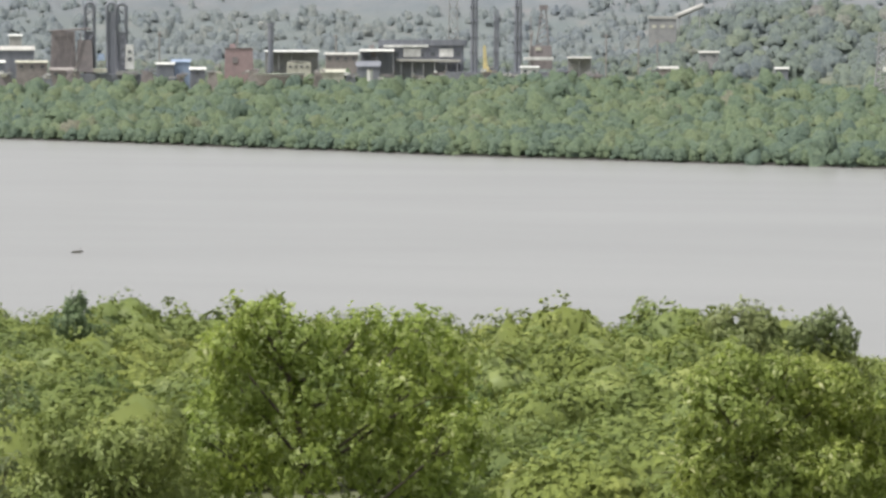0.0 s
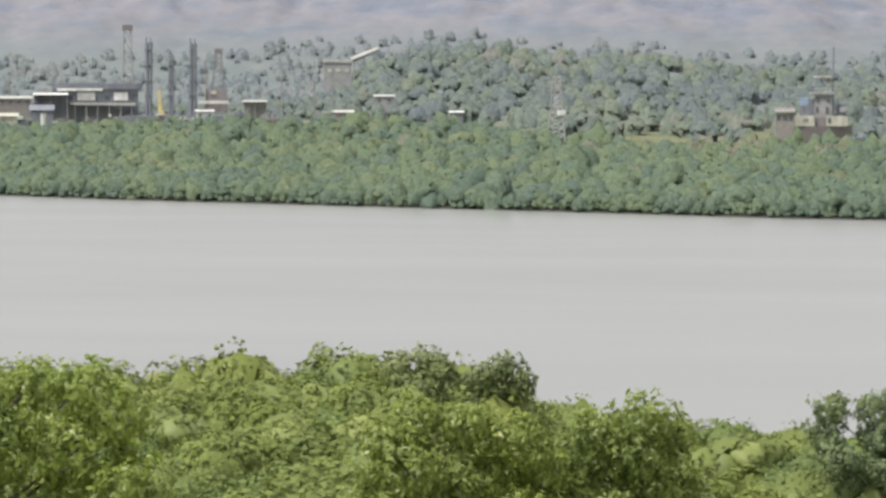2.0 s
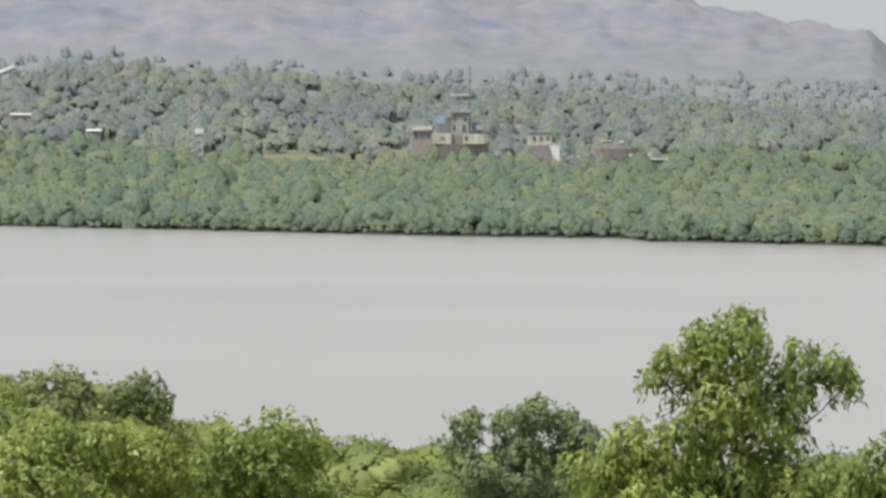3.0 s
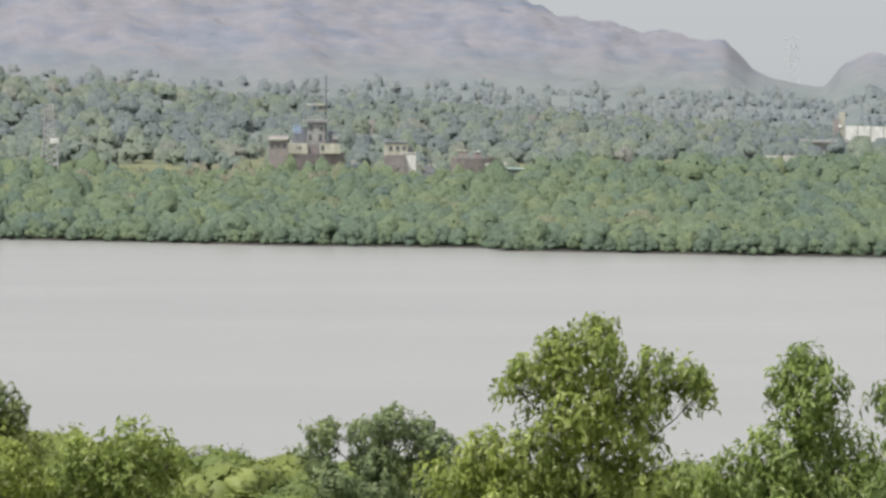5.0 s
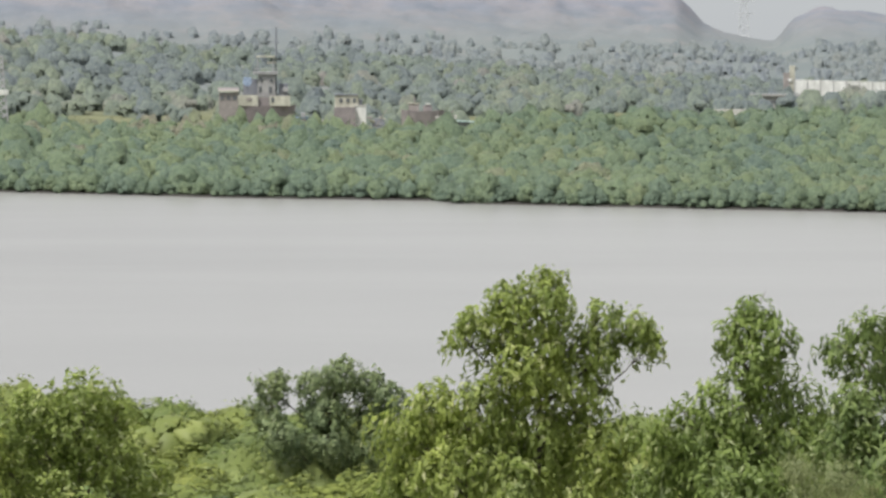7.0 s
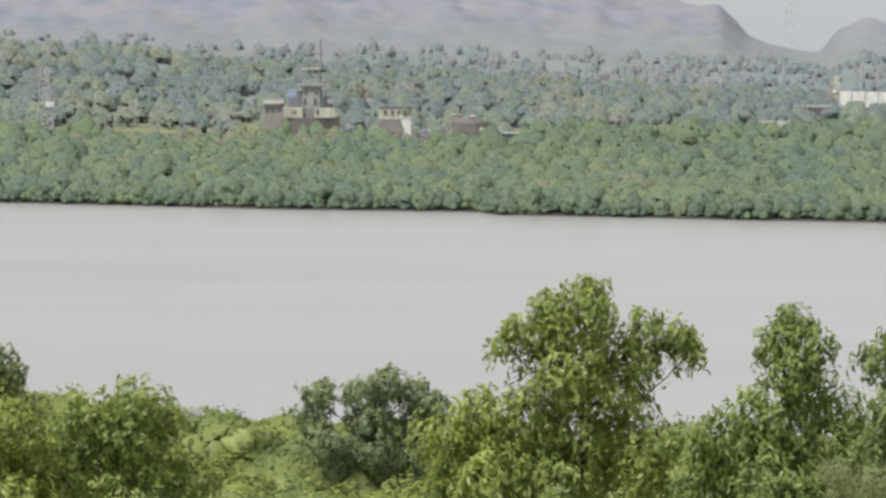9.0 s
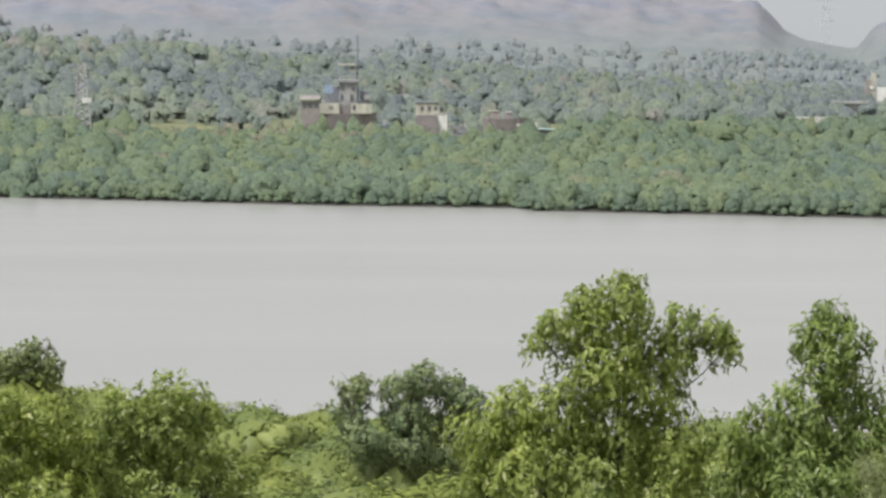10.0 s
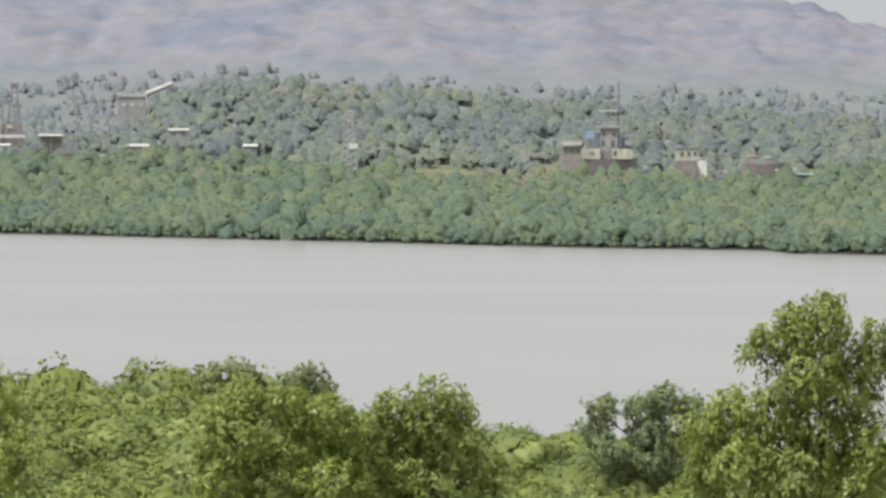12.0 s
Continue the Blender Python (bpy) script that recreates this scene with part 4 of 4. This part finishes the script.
    shed(-13.0, 1325, 7, -0.42, WHITE, WHITE, "small white deck hut", rise=0.5, windows=2)


def big_workshop():
    r = 1352
    ob, up, d = site("workshop", -14.85, r, "long two-level workshop with a dark roof and bright white panels", "building")
    wide = 1.45 * d
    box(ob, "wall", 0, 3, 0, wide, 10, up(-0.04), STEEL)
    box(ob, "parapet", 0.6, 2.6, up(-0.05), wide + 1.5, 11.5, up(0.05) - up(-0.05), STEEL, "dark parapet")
    box(ob, "roof_edge", -6, -3.4, up(-0.08), 18, 1.2, 1.0, WHITE, "white eaves strip")
    for a, w in ((-15.0, 7.0), (-14.42, 5.6)):
        box(ob, "panel", (a + 14.85) * d, -2.3, up(-0.24), w, 0.4, up(-0.1) - up(-0.24), WHITE, "bright white panel")
    for i in range(7):
        box(ob, "window", -wide / 2 + (i + 0.5) * wide / 7, -2.12, up(-0.23), 1.9, 0.3, 1.8, GLASS)
    box(ob, "lower_roof", 3, -6, up(-0.32), wide * 0.75, 7, 0.9, ROOF, "pale lean-to roof", lean=0.8)
    for i in range(6):
        rod(ob, "post", (-8 + i * 4.5, -9, 0), (-8 + i * 4.5, -9, up(-0.31)), 0.2, PALE_STEEL, sides=6)
    box(ob, "tank", -wide / 2 - 1.5, -5, 0, 4.5, 4.5, up(-0.25), STEEL, taper=0.8)
    box(ob, "hoist", -wide / 2 + 1, -4, 0, 2.0, 2.0, up(-0.02), RUST, lean=-12)


def east_barge():
    r = 1345
    ob, up, d = site("jack_up_barge", -13.4, r, "dark jack-up barge with three tall twin-pile legs", "barge")
    X = lambda a: (a + 13.4) * d
    box(ob, "hull", X(-13.35), 3, 0.5, 2.2 * d, 14, up(-0.5) - 0.5, STEEL, "dark steel hull, lightened for haze")
    for a, el, w in ((-13.95, 0.74, 1.25), (-13.57, 0.46, 0.95), (-13.2, 0.72, 1.25)):
        for s in (-1, 1):
            pile = rod(ob, "leg_column", (X(a) + s * w * 0.62, 0, 3), (X(a) + s * w * 0.62 + 0.2, 0, up(el)), w * 0.6, STEEL, sides=10)
            rod(pile, "pin", (X(a) + s * w * 0.66, 0, up(el) - 0.3), (X(a) + s * w * 0.66, 0, up(el + 0.09)), 0.3, STEEL, sides=6)
        z = 14.0
        while z < up(el):
            box(ob, "collar", X(a), 0, z, w * 2.7, w * 1.5, 0.4, STEEL)
            z += 6.0
    # crane house and its mast
    box(ob, "crane_house", X(-12.8), 2, up(-0.45), 9, 6, up(-0.05) - up(-0.45), RUST, "rust-brown crane house", taper=0.9)
    box(ob, "window", X(-12.85), -1.0, up(-0.14), 2.4, 0.3, 1.4, CREAM)
    box(ob, "deck_edge", X(-12.85), -3.5, up(-0.3), 12, 1.4, 1.3, WHITE, "white bulwark")
    for s in (-1, 1):
        rod(ob, "mast_leg", (X(-12.78) + s * 2.6, 1, up(-0.1)), (X(-12.76) + s * 0.9, 1, up(0.55)), 0.28, RUST, sides=6)
    for k in range(6):
        z = up(-0.05) + k * (up(0.5) - up(-0.05)) / 6
        rod(ob, "brace", (X(-12.78) - 2.2 + k * 0.25, 1, z), (X(-12.78) + 2.2 - k * 0.3, 1, z + 2.2), 0.15, RUST, sides=4)
    box(ob, "mast_head", X(-12.76), 1, up(0.55), 3.4, 2.4, up(0.64) - up(0.55), RUST)
    rod(ob, "aerial", (X(-12.98), 0, up(-0.1)), (X(-12.98), 0, up(0.45)), 0.18, RUST, sides=5)
    for s in (-1, 1):
        rod(ob, "a_frame", (X(-13.02), s * 2, up(-0.4)), (X(-12.95), 0, up(0.2)), 0.3, BROWN, sides=6)
    boom, up2, _ = site("crane_boom", -13.72, 1330, "short yellow crane boom standing upright in the yard", "crane")
    box(boom, "boom", -0.3, 0, 0, 2.4, 1.4, up2(-0.05), YELLOW, "yellow lattice plating", lean=-3, taper=0.45)
    box(boom, "base", 0.4, 0, 0, 4.0, 3.0, up2(-0.42), YELLOW)


def yard_pieces():
    ob, up, d = site("red_shed", -17.95, 1345, "rust-red steel block with a peeling front", "shed")
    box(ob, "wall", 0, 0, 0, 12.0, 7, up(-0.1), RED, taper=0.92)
    box(ob, "hatch", -1.5, -3.4, up(-0.35), 2.2, 0.3, 2.6, RUST)
    box(ob, "roof", 0, 0, up(-0.1), 11.4, 7, 0.4, RUST)
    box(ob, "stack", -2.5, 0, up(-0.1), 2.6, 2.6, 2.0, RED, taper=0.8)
    ob, up, d = site("steel_post", -17.42, 1330, "single dark steel pile with a crossbar lamp", "post")
    rod(ob, "shaft", (0, 0, 0), (0.3, 0, up(0.28)), 1.15, STEEL, sides=12)
    rod(ob, "crossbar", (-4, 0, up(0.32)), (2.5, 0, up(0.3)), 0.25, PALE_STEEL, sides=6)
    rod(ob, "cap", (0.3, 0, up(0.27)), (0.3, 0, up(0.33)), 1.3, STEEL, sides=12)
    box(ob, "lamp", -3.6, 0, up(0.33), 1.6, 0.6, 0.5, WHITE)
    ob, up, d = site("boat", -17.3, 1312, "beached boat with a long curved white gunwale", "boat", "boats in the yard")
    hull(ob, "hull", 0, up(-0.78), 21, 5, up(-0.56) - up(-0.78), BROWN, "brown hull")
    hull(ob, "gunwale", 0, up(-0.58), 22, 5.4, 1.3, WHITE, "white gunwale", 0.15)
    for s in (-7, 0, 7):
        rod(ob, "prop", (s, -2, -0.3), (s, -1, up(-0.7)), 0.25, BROWN)
    ob, up, d = site("wheelhouse", -16.93, 1325, "white boat wheelhouse with a domed roof and dark windows", "boat")
    w = box(ob, "house", 0, 0, 0, 10, 6, up(-0.34), CREAM, taper=0.94)
    hull(ob, "roof", 0, up(-0.36), 9.4, 6.4, 1.2, WHITE, "white domed roof", -0.5)
    for x in (-3.4, -1.2, 1.0, 3.2):
        box(w, "window", x, -2.98, up(-0.42), 1.2, 0.3, 0.7, GLASS)
    ob, up, d = site("drum", -15.72, 1300, "round white storage drum", "drum")
    rod(ob, "shell", (0, 0, 0), (0, 0, up(-0.47)), 1.1, WHITE, sides=14)
    rod(ob, "lid", (0, 0, up(-0.47)), (0, 0, up(-0.46)), 1.2, CREAM, sides=14)
    ob, up, d = site("lattice_tower", -14.3, 1480, "tall hazy grey lattice tower with a dark cap", "tower")
    lattice(ob, 0, 0, 0, up(0.95), 5.0, 3.2, 9, 0.3, PALE_STEEL)
    box(ob, "cap", 0, 0, up(0.95), 4.6, 4.6, 2.4, RUST)
    for a, el in ((-17.98, 0.25), (-16.3, 0.15), (-11.7, 0.15), (-11.15, 0.12), (-10.83, 0.05), (-19.3, 0.2)):
        ob, up, d = site("pole", a, 1390, "thin dark wooden power pole", "pole", "power poles")
        rod(ob, "shaft", (0, 0, -0.3), (0.1, 0, up(el)), 0.28, BROWN, sides=7)
        rod(ob, "crossarm", (-1.4, 0, up(el) - 1), (1.4, 0, up(el) - 0.9), 0.14, BROWN, sides=5)
    # hill-side hall with an inclined conveyor beside it
    ob, up, d = site("hall", -10.74, 1640, "plain pale hall with a light roof on the hillside", "building")
    box(ob, "wall", 0, 0, -1, 13.5, 10, up(0.4) + 1, CONCRETE)
    box(ob, "roof", 0, 0, up(0.4), 14.5, 11, 1.3, ROOF, lean=1.0)
    for x in (-4, 0, 4):
        box(ob, "window", x, -5.0, up(0.24), 2.2, 0.3, 1.6, CREAM)
    ob, up, d = site("conveyor", -10.25, 1650, "inclined pale conveyor gallery on posts", "conveyor")
    v, f = limb([(-7.5, 0, up(0.44)), (6.0, 0, up(0.63))], [1.3, 1.3], 4)
    child("gallery", soup("gallery", v, f + [(3, 2, 1, 0), (4, 5, 6, 7)], ROOF), ob)
    for x in (-6, -1, 4):
        rod(ob, "post", (x, 0, -1), (x, 0, up(0.46 + 0.014 * (x + 6))), 0.3, PALE_STEEL, sides=6)


def masts_and_hulks():
    ob, up, d = site("pylon", -7.02, 1100, "pale lattice pylon with a white box on its side", "pylon")
    lattice(ob, 0, 0, 0, up(-0.45), 6.5, 3.8, 5, 0.34, PALE_STEEL)
    lattice(ob, 0, 0, up(-0.45), up(0.16), 3.8, 2.4, 6, 0.28, PALE_STEEL)
    for el in (0.08, -0.08):
        rod(ob, "arm", (-2.8, 0, up(el)), (2.8, 0, up(el)), 0.2, PALE_STEEL, sides=5)
    box(ob, "box", 1.6, -2, up(-0.5), 3.0, 1.2, 1.7, WHITE, "white equipment box")
    # derelict dredger with a stepped bridge
    r = 1075
    ob, up, d = site("dredger", -2.5, r, "derelict cream and rust dredger with a stepped grey bridge and mast", "ship")
    X = lambda a: (a + 2.5) * d
    hull(ob, "hull", X(-2.62), 0.2, 23, 8, up(-0.68) - 0.2, RUST, "rust-brown hull", 0.4)
    low = box(ob, "bulwark", X(-2.815), -2, up(-0.68), 6.2, 4, up(-0.5) - up(-0.68), CREAM, "stained cream bulwark")
    low2 = box(ob, "bulwark", X(-2.275), -2, up(-0.68), 6.5, 4, up(-0.51) - up(-0.68), CREAM, "stained cream bulwark")
    box(ob, "deck_block", X(-2.55), -1, up(-0.8), 3.6, 4, up(-0.53) - up(-0.8), RUST, "rust-brown deck gear")
    box(low2, "opening", X(-2.4), -4.0, up(-0.62), 1.0, 0.3, 1.6, GLASS)
    box(low, "opening", X(-2.8), -4.0, up(-0.6), 1.6, 0.3, 1.0, BROWN)
    for k in range(7):
        rod(low, "rail_post", (X(-2.96) + k * 0.9, -3.9, up(-0.5)), (X(-2.96) + k * 0.9, -3.9, up(-0.46)), 0.09, RUST, sides=5)
        rod(low2, "rail_post", (X(-2.43) + k * 0.95, -3.9, up(-0.51)), (X(-2.43) + k * 0.95, -3.9, up(-0.47)), 0.09, RUST, sides=5)
    tower = box(ob, "bridge", X(-2.505), 1, up(-0.52), 5.8, 4.5, up(-0.12) - up(-0.52), CONCRETE, "grey bridge house", taper=0.93)
    for a, el, w, t in ((-2.61, -0.44, 0.8, 1.7), (-2.44, -0.47, 1.0, 2.2), (-2.6, -0.26, 1.1, 1.3), (-2.42, -0.27, 1.0, 1.0)):
        box(tower, "window", X(a), -1.3, up(el), w, 0.35, t, GLASS)
    box(ob, "deck", X(-2.52), 1, up(-0.15), 8.0, 5.8, 1.0, PALE_STEEL, "pale bridge deck")
    for k in range(6):
        rod(ob, "rail_post", (X(-2.71) + k * 1.45, -1.8, up(-0.1)), (X(-2.71) + k * 1.45, -1.8, up(-0.04)), 0.09, PALE_STEEL, sides=5)
    rod(ob, "rail", (X(-2.71), -1.8, up(-0.045)), (X(-2.32), -1.8, up(-0.045)), 0.09, PALE_STEEL, sides=5)
    for sx in (-1, 1):
        for sy in (-1, 1):
            rod(ob, "post", (X(-2.52) + sx * 2.6, 1 + sy * 1.8, up(-0.1)), (X(-2.52) + sx * 2.5, 1 + sy * 1.8, up(0.15)), 0.22, PALE_STEEL, sides=6)
    box(ob, "deck", X(-2.42), 1, up(0.03), 3.0, 3, 0.8, CREAM)
    box(ob, "canopy", X(-2.52), 1, up(0.14), 6.0, 4.6, 0.6, CREAM, "cream bridge canopy")
    rod(ob, "mast", (X(-2.34), 2, up(-0.5)), (X(-2.34), 2, up(0.66)), 0.26, STEEL, sides=7)
    rod(ob, "mast_arm", (X(-2.34) - 1.2, 2, up(0.4)), (X(-2.34) + 1.2, 2, up(0.4)), 0.15, STEEL, sides=5)
    box(ob, "deckhouse", X(-2.78), 2.5, up(-0.52), 4.6, 3, 5.6, STEEL, "dark deckhouse")
    box(ob, "deckhouse", X(-2.22), 2.5, up(-0.53), 3.0, 3, 4.4, STEEL, "dark deckhouse")
    box(ob, "winch", X(-2.18), 0, up(-0.44), 1.8, 1.6, 1.5, PALE_STEEL)
    rod(ob, "tarpaulin", (X(-2.83), -3.6, up(-0.268)), (X(-2.83), -3.95, up(-0.268)), 1.45, BLUE, "round blue-white tarpaulin", sides=12)
    box(ob, "tarpaulin", X(-2.83), -3.0, up(-0.32), 2.4, 0.6, 2.3, BLUE, "pale blue tarpaulin")
    rod(ob, "davit", (X(-2.83), -3.3, up(-0.5)), (X(-2.83), -3.3, up(-0.3)), 0.16, STEEL, sides=5)
    ob, up, d = site("hut", -3.15, 1060, "brown boarded hut with a cream roof edge", "hut", "huts behind the mangroves")
    box(ob, "wall", 0, 0, 0, 6.0, 4, up(-0.46), BROWN)
    gable(ob, "roof", 0, 0, up(-0.42), 6.6, 5, 0.9, RUST)
    box(ob, "fascia", 0, -2.6, up(-0.45), 6.4, 0.3, 0.6, CREAM)
    box(ob, "door", 0.8, -2.05, 0, 1.0, 0.15, 2.1, BROWN)
    for x in (-2.0, 0.0, 2.0):
        box(ob, "window", x, -2.03, up(-0.58), 1.1, 0.2, 1.3, GLASS)
    # two-storey house
    ob, up, d = site("house", -1.1, 1070, "two-storey white house with dark windows and a stained flat roof", "house")
    wall = box(ob, "wall", -0.8, 0, 0, 7.8, 6, up(-0.5), CREAM, "stained cream wall", taper=0.96)
    box(ob, "roof", -0.9, 0, up(-0.5), 7.6, 6.4, 0.5, STEEL, "dark stained roof edge")
    for x in (-2.6, -0.4, 1.6):
        w = box(wall, "window", x, -3.0, up(-0.62), 1.0, 0.3, 1.3, GLASS)
    box(ob, "annexe", 3.6, -1, 0, 3.6, 5, up(-0.68), WHITE, "low white annexe")
    box(ob, "annexe_roof", 3.6, -1, up(-0.68), 4.0, 5.4, 0.35, ROOF)
    box(ob, "lean_to", -1.4, -4.2, 0, 7.4, 2.4, up(-0.70), RUST, "rusty lean-to", taper=0.9)
    box(ob, "stair_house", 3.0, 1, up(-0.7), 2.4, 3, 2.6, STEEL)
    ob, up, d = site("boat", -1.9, 1050, "small pale blue boat drawn up on land", "boat", "boats in the yard")
    hull(ob, "hull", 0, up(-0.92), 4.0, 1.8, 0.9, BLUE)
    box(ob, "cabin", 0.4, 0, up(-0.88), 1.4, 1.2, 1.6, PALE_STEEL)
    box(ob, "cradle", 0, 0, -0.1, 2.4, 1.2, up(-0.9) + 0.1, BROWN)
    # broken brown hulk and the huts beside it
    ob, up, d = site("hulk", 0.15, 1085, "broken rust-brown hulk half hidden by bushes", "ship")
    hull(ob, "hull", 0, 0.3, 14, 6, up(-0.78), RUST)
    box(ob, "house", -2.8, 0, up(-0.8), 3.6, 3.4, up(-0.64) - up(-0.8), BROWN, taper=0.9)
    box(ob, "house", 1.6, 0, up(-0.8), 3.2, 3.4, 2.6, RUST, taper=0.85)
    box(ob, "roof", -2.9, 0, up(-0.64), 3.8, 3.6, 0.3, CREAM)
    box(ob, "roof", 1.7, -1, up(-0.66), 1.6, 1.6, 0.5, WHITE)
    rod(ob, "stump_mast", (-2.6, 0, up(-0.66)), (-2.6, 0, up(-0.52)), 0.2, RUST, sides=6)
    for k in range(5):
        rod(ob, "rib", (-5 + k * 2.4, -2.4, up(-0.95)), (-4.6 + k * 2.4, -2.2, up(-0.76)), 0.16, RUST, sides=5)
    ob, up, d = site("hut", 0.92, 1090, "low hut with a pale teal sheet roof", "hut", "huts behind the mangroves")
    box(ob, "wall", 0, 0, 0, 6.4, 5, up(-0.95), STEEL)
    box(ob, "roof", -0.2, -0.6, up(-0.95), 7.4, 6.4, 0.35, TEAL, lean=2.5)
    box(ob, "door", 1.2, -2.52, 0, 1.0, 0.15, 2.1, BROWN)
    ob, up, d = site("covered_stack", 1.04, 1062, "rounded stack under a pale blue tarpaulin", "tarpaulin")
    hull(ob, "tarpaulin", 0, up(-1.2), 4.6, 4, up(-1.04) - up(-1.2), BLUE, "pale blue tarpaulin", -0.7)
    box(ob, "stack", 0, 0, -0.1, 4.0, 3, up(-1.16) + 0.1, BROWN)


def east_walls():
    ob, up, d = site("boundary_wall", 7.7, 1420, "long bright white boundary wall in panels", "wall")
    for i in range(11):
        x = -28 + i * 5.4
        box(ob, "panel", x, i * 0.15, -1, 5.3, 0.5, up(-0.22 - 0.006 * i) + 1, WHITE)
    for i in range(12):
        box(ob, "pier", -30.7 + i * 5.4, i * 0.15, -1, 0.5, 0.8, up(-0.2 - 0.006 * i) + 1, CONCRETE)
    ob, up, d = site("low_wall", 5.38, 1190, "low pale concrete wall", "wall")
    for i in range(4):
        box(ob, "panel", -5.6 + i * 3.7, 0, -0.5, 3.6, 0.5, up(-0.72) + 0.5, ROOF)
    ob, up, d = site("grey_shed", 6.1, 1400, "long grey flat shed roof", "shed")
    box(ob, "wall", 0, 0, -1, 26, 14, up(-0.5) + 1, CONCRETE)
    box(ob, "roof", 0, 0, up(-0.5), 28, 16, 1.0, CONCRETE)
    for i in range(5):
        box(ob, "window", -10 + i * 5, -7.0, up(-0.62), 2.0, 0.3, 1.2, GLASS)
    ob, up, d = site("gatehouse", 6.42, 1425, "slim pale gatehouse beside the white wall", "building")
    box(ob, "wall", 0, 0, -1, 2.6, 3, up(0.02) + 1, CREAM, taper=0.9)
    box(ob, "sign", -0.8, -1.7, up(-0.25), 1.6, 0.3, 1.2, WHITE)
    box(ob, "side_wall", -2.4, 0, -1, 2.6, 3, up(-0.1) + 1, BROWN)
    ob, up, d = site("pylon", 5.6, 3000, "faint grey transmission pylon beyond the hills, paled for haze", "pylon")
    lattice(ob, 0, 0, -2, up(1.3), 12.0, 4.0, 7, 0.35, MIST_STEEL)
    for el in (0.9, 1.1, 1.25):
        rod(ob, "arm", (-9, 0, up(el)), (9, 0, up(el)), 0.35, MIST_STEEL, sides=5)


def scrap_heaps():
    """Low heaps of scrap plate, drums and timber between the sheds."""
    rng = np.random.default_rng(91)
    mats = [RUST, BROWN, STEEL, CONCRETE, CREAM, WHITE, ROOF]
    for h in (-21.9, -21.2, -20.75, -19.5, -18.95, -18.4, -17.7, -16.6, -16.05, -15.4, -14.9, -14.5, -13.7, -13.3, -12.6, -12.35, -11.9, -10.9, -3.3, -1.7, -0.6, 0.55):
        r = 1312.0 if h < -9 else 1058.0
        ob, up, d = site("scrap_heap", h, r, "low heap of scrap plates and timber behind bushes", "scrap", "scrap heaps in the yard")
        top = up(float(rng.uniform(-0.52, -0.40))) if h < -9 else up(float(rng.uniform(-0.95, -0.8)))
        box(ob, "mound", 0, 0, -0.2, rng.uniform(4, 8), 3, top * 0.85 + 0.2, mats[int(rng.integers(4))], taper=0.6)
        for k in range(5):
            box(ob, "plate", rng.uniform(-3, 3), rng.uniform(-1.8, 0), top * rng.uniform(0.6, 0.9), rng.uniform(1, 3.4), 0.6, rng.uniform(0.3, 1.3), mats[int(rng.integers(7))], lean=rng.uniform(-25, 25))
        rod(ob, "pipe", (rng.uniform(-3, 0), -1, top * 0.5), (rng.uniform(0, 3), -1, top * rng.uniform(1.0, 1.25)), 0.16, mats[int(rng.integers(3))], sides=6)


def driftwood():
    for h, r, n in ((-1.95, 242, 3.4), (-20.72, 437, 1.6)):
        ob = thing("driftwood", at(h, r, 0.03), "dark wet driftwood log floating on the creek", "log", turn=-h)
        rng = np.random.default_rng(int(r))
        v, f = limb([(-n / 2, 0, 0.02), (-n / 4, 0.1, 0.09), (n / 5, -0.05, 0.1), (n / 2, 0.12, 0.16)], [0.06, 0.14, 0.15, 0.07], 8)
        child("log", soup("log", v, f, MUDWOOD, True), ob)
        v, f = limb([(n / 6, 0, 0.1), (n / 4, 0.1, 0.4), (n / 3.4, 0.1, 0.5)], [0.06, 0.04, 0.02], 6)
        child("branch", soup("branch", v, f, MUDWOOD, True), ob)


west_barge()
yard_sheds()
big_workshop()
east_barge()
yard_pieces()
masts_and_hulks()
east_walls()
scrap_heaps()
driftwood()
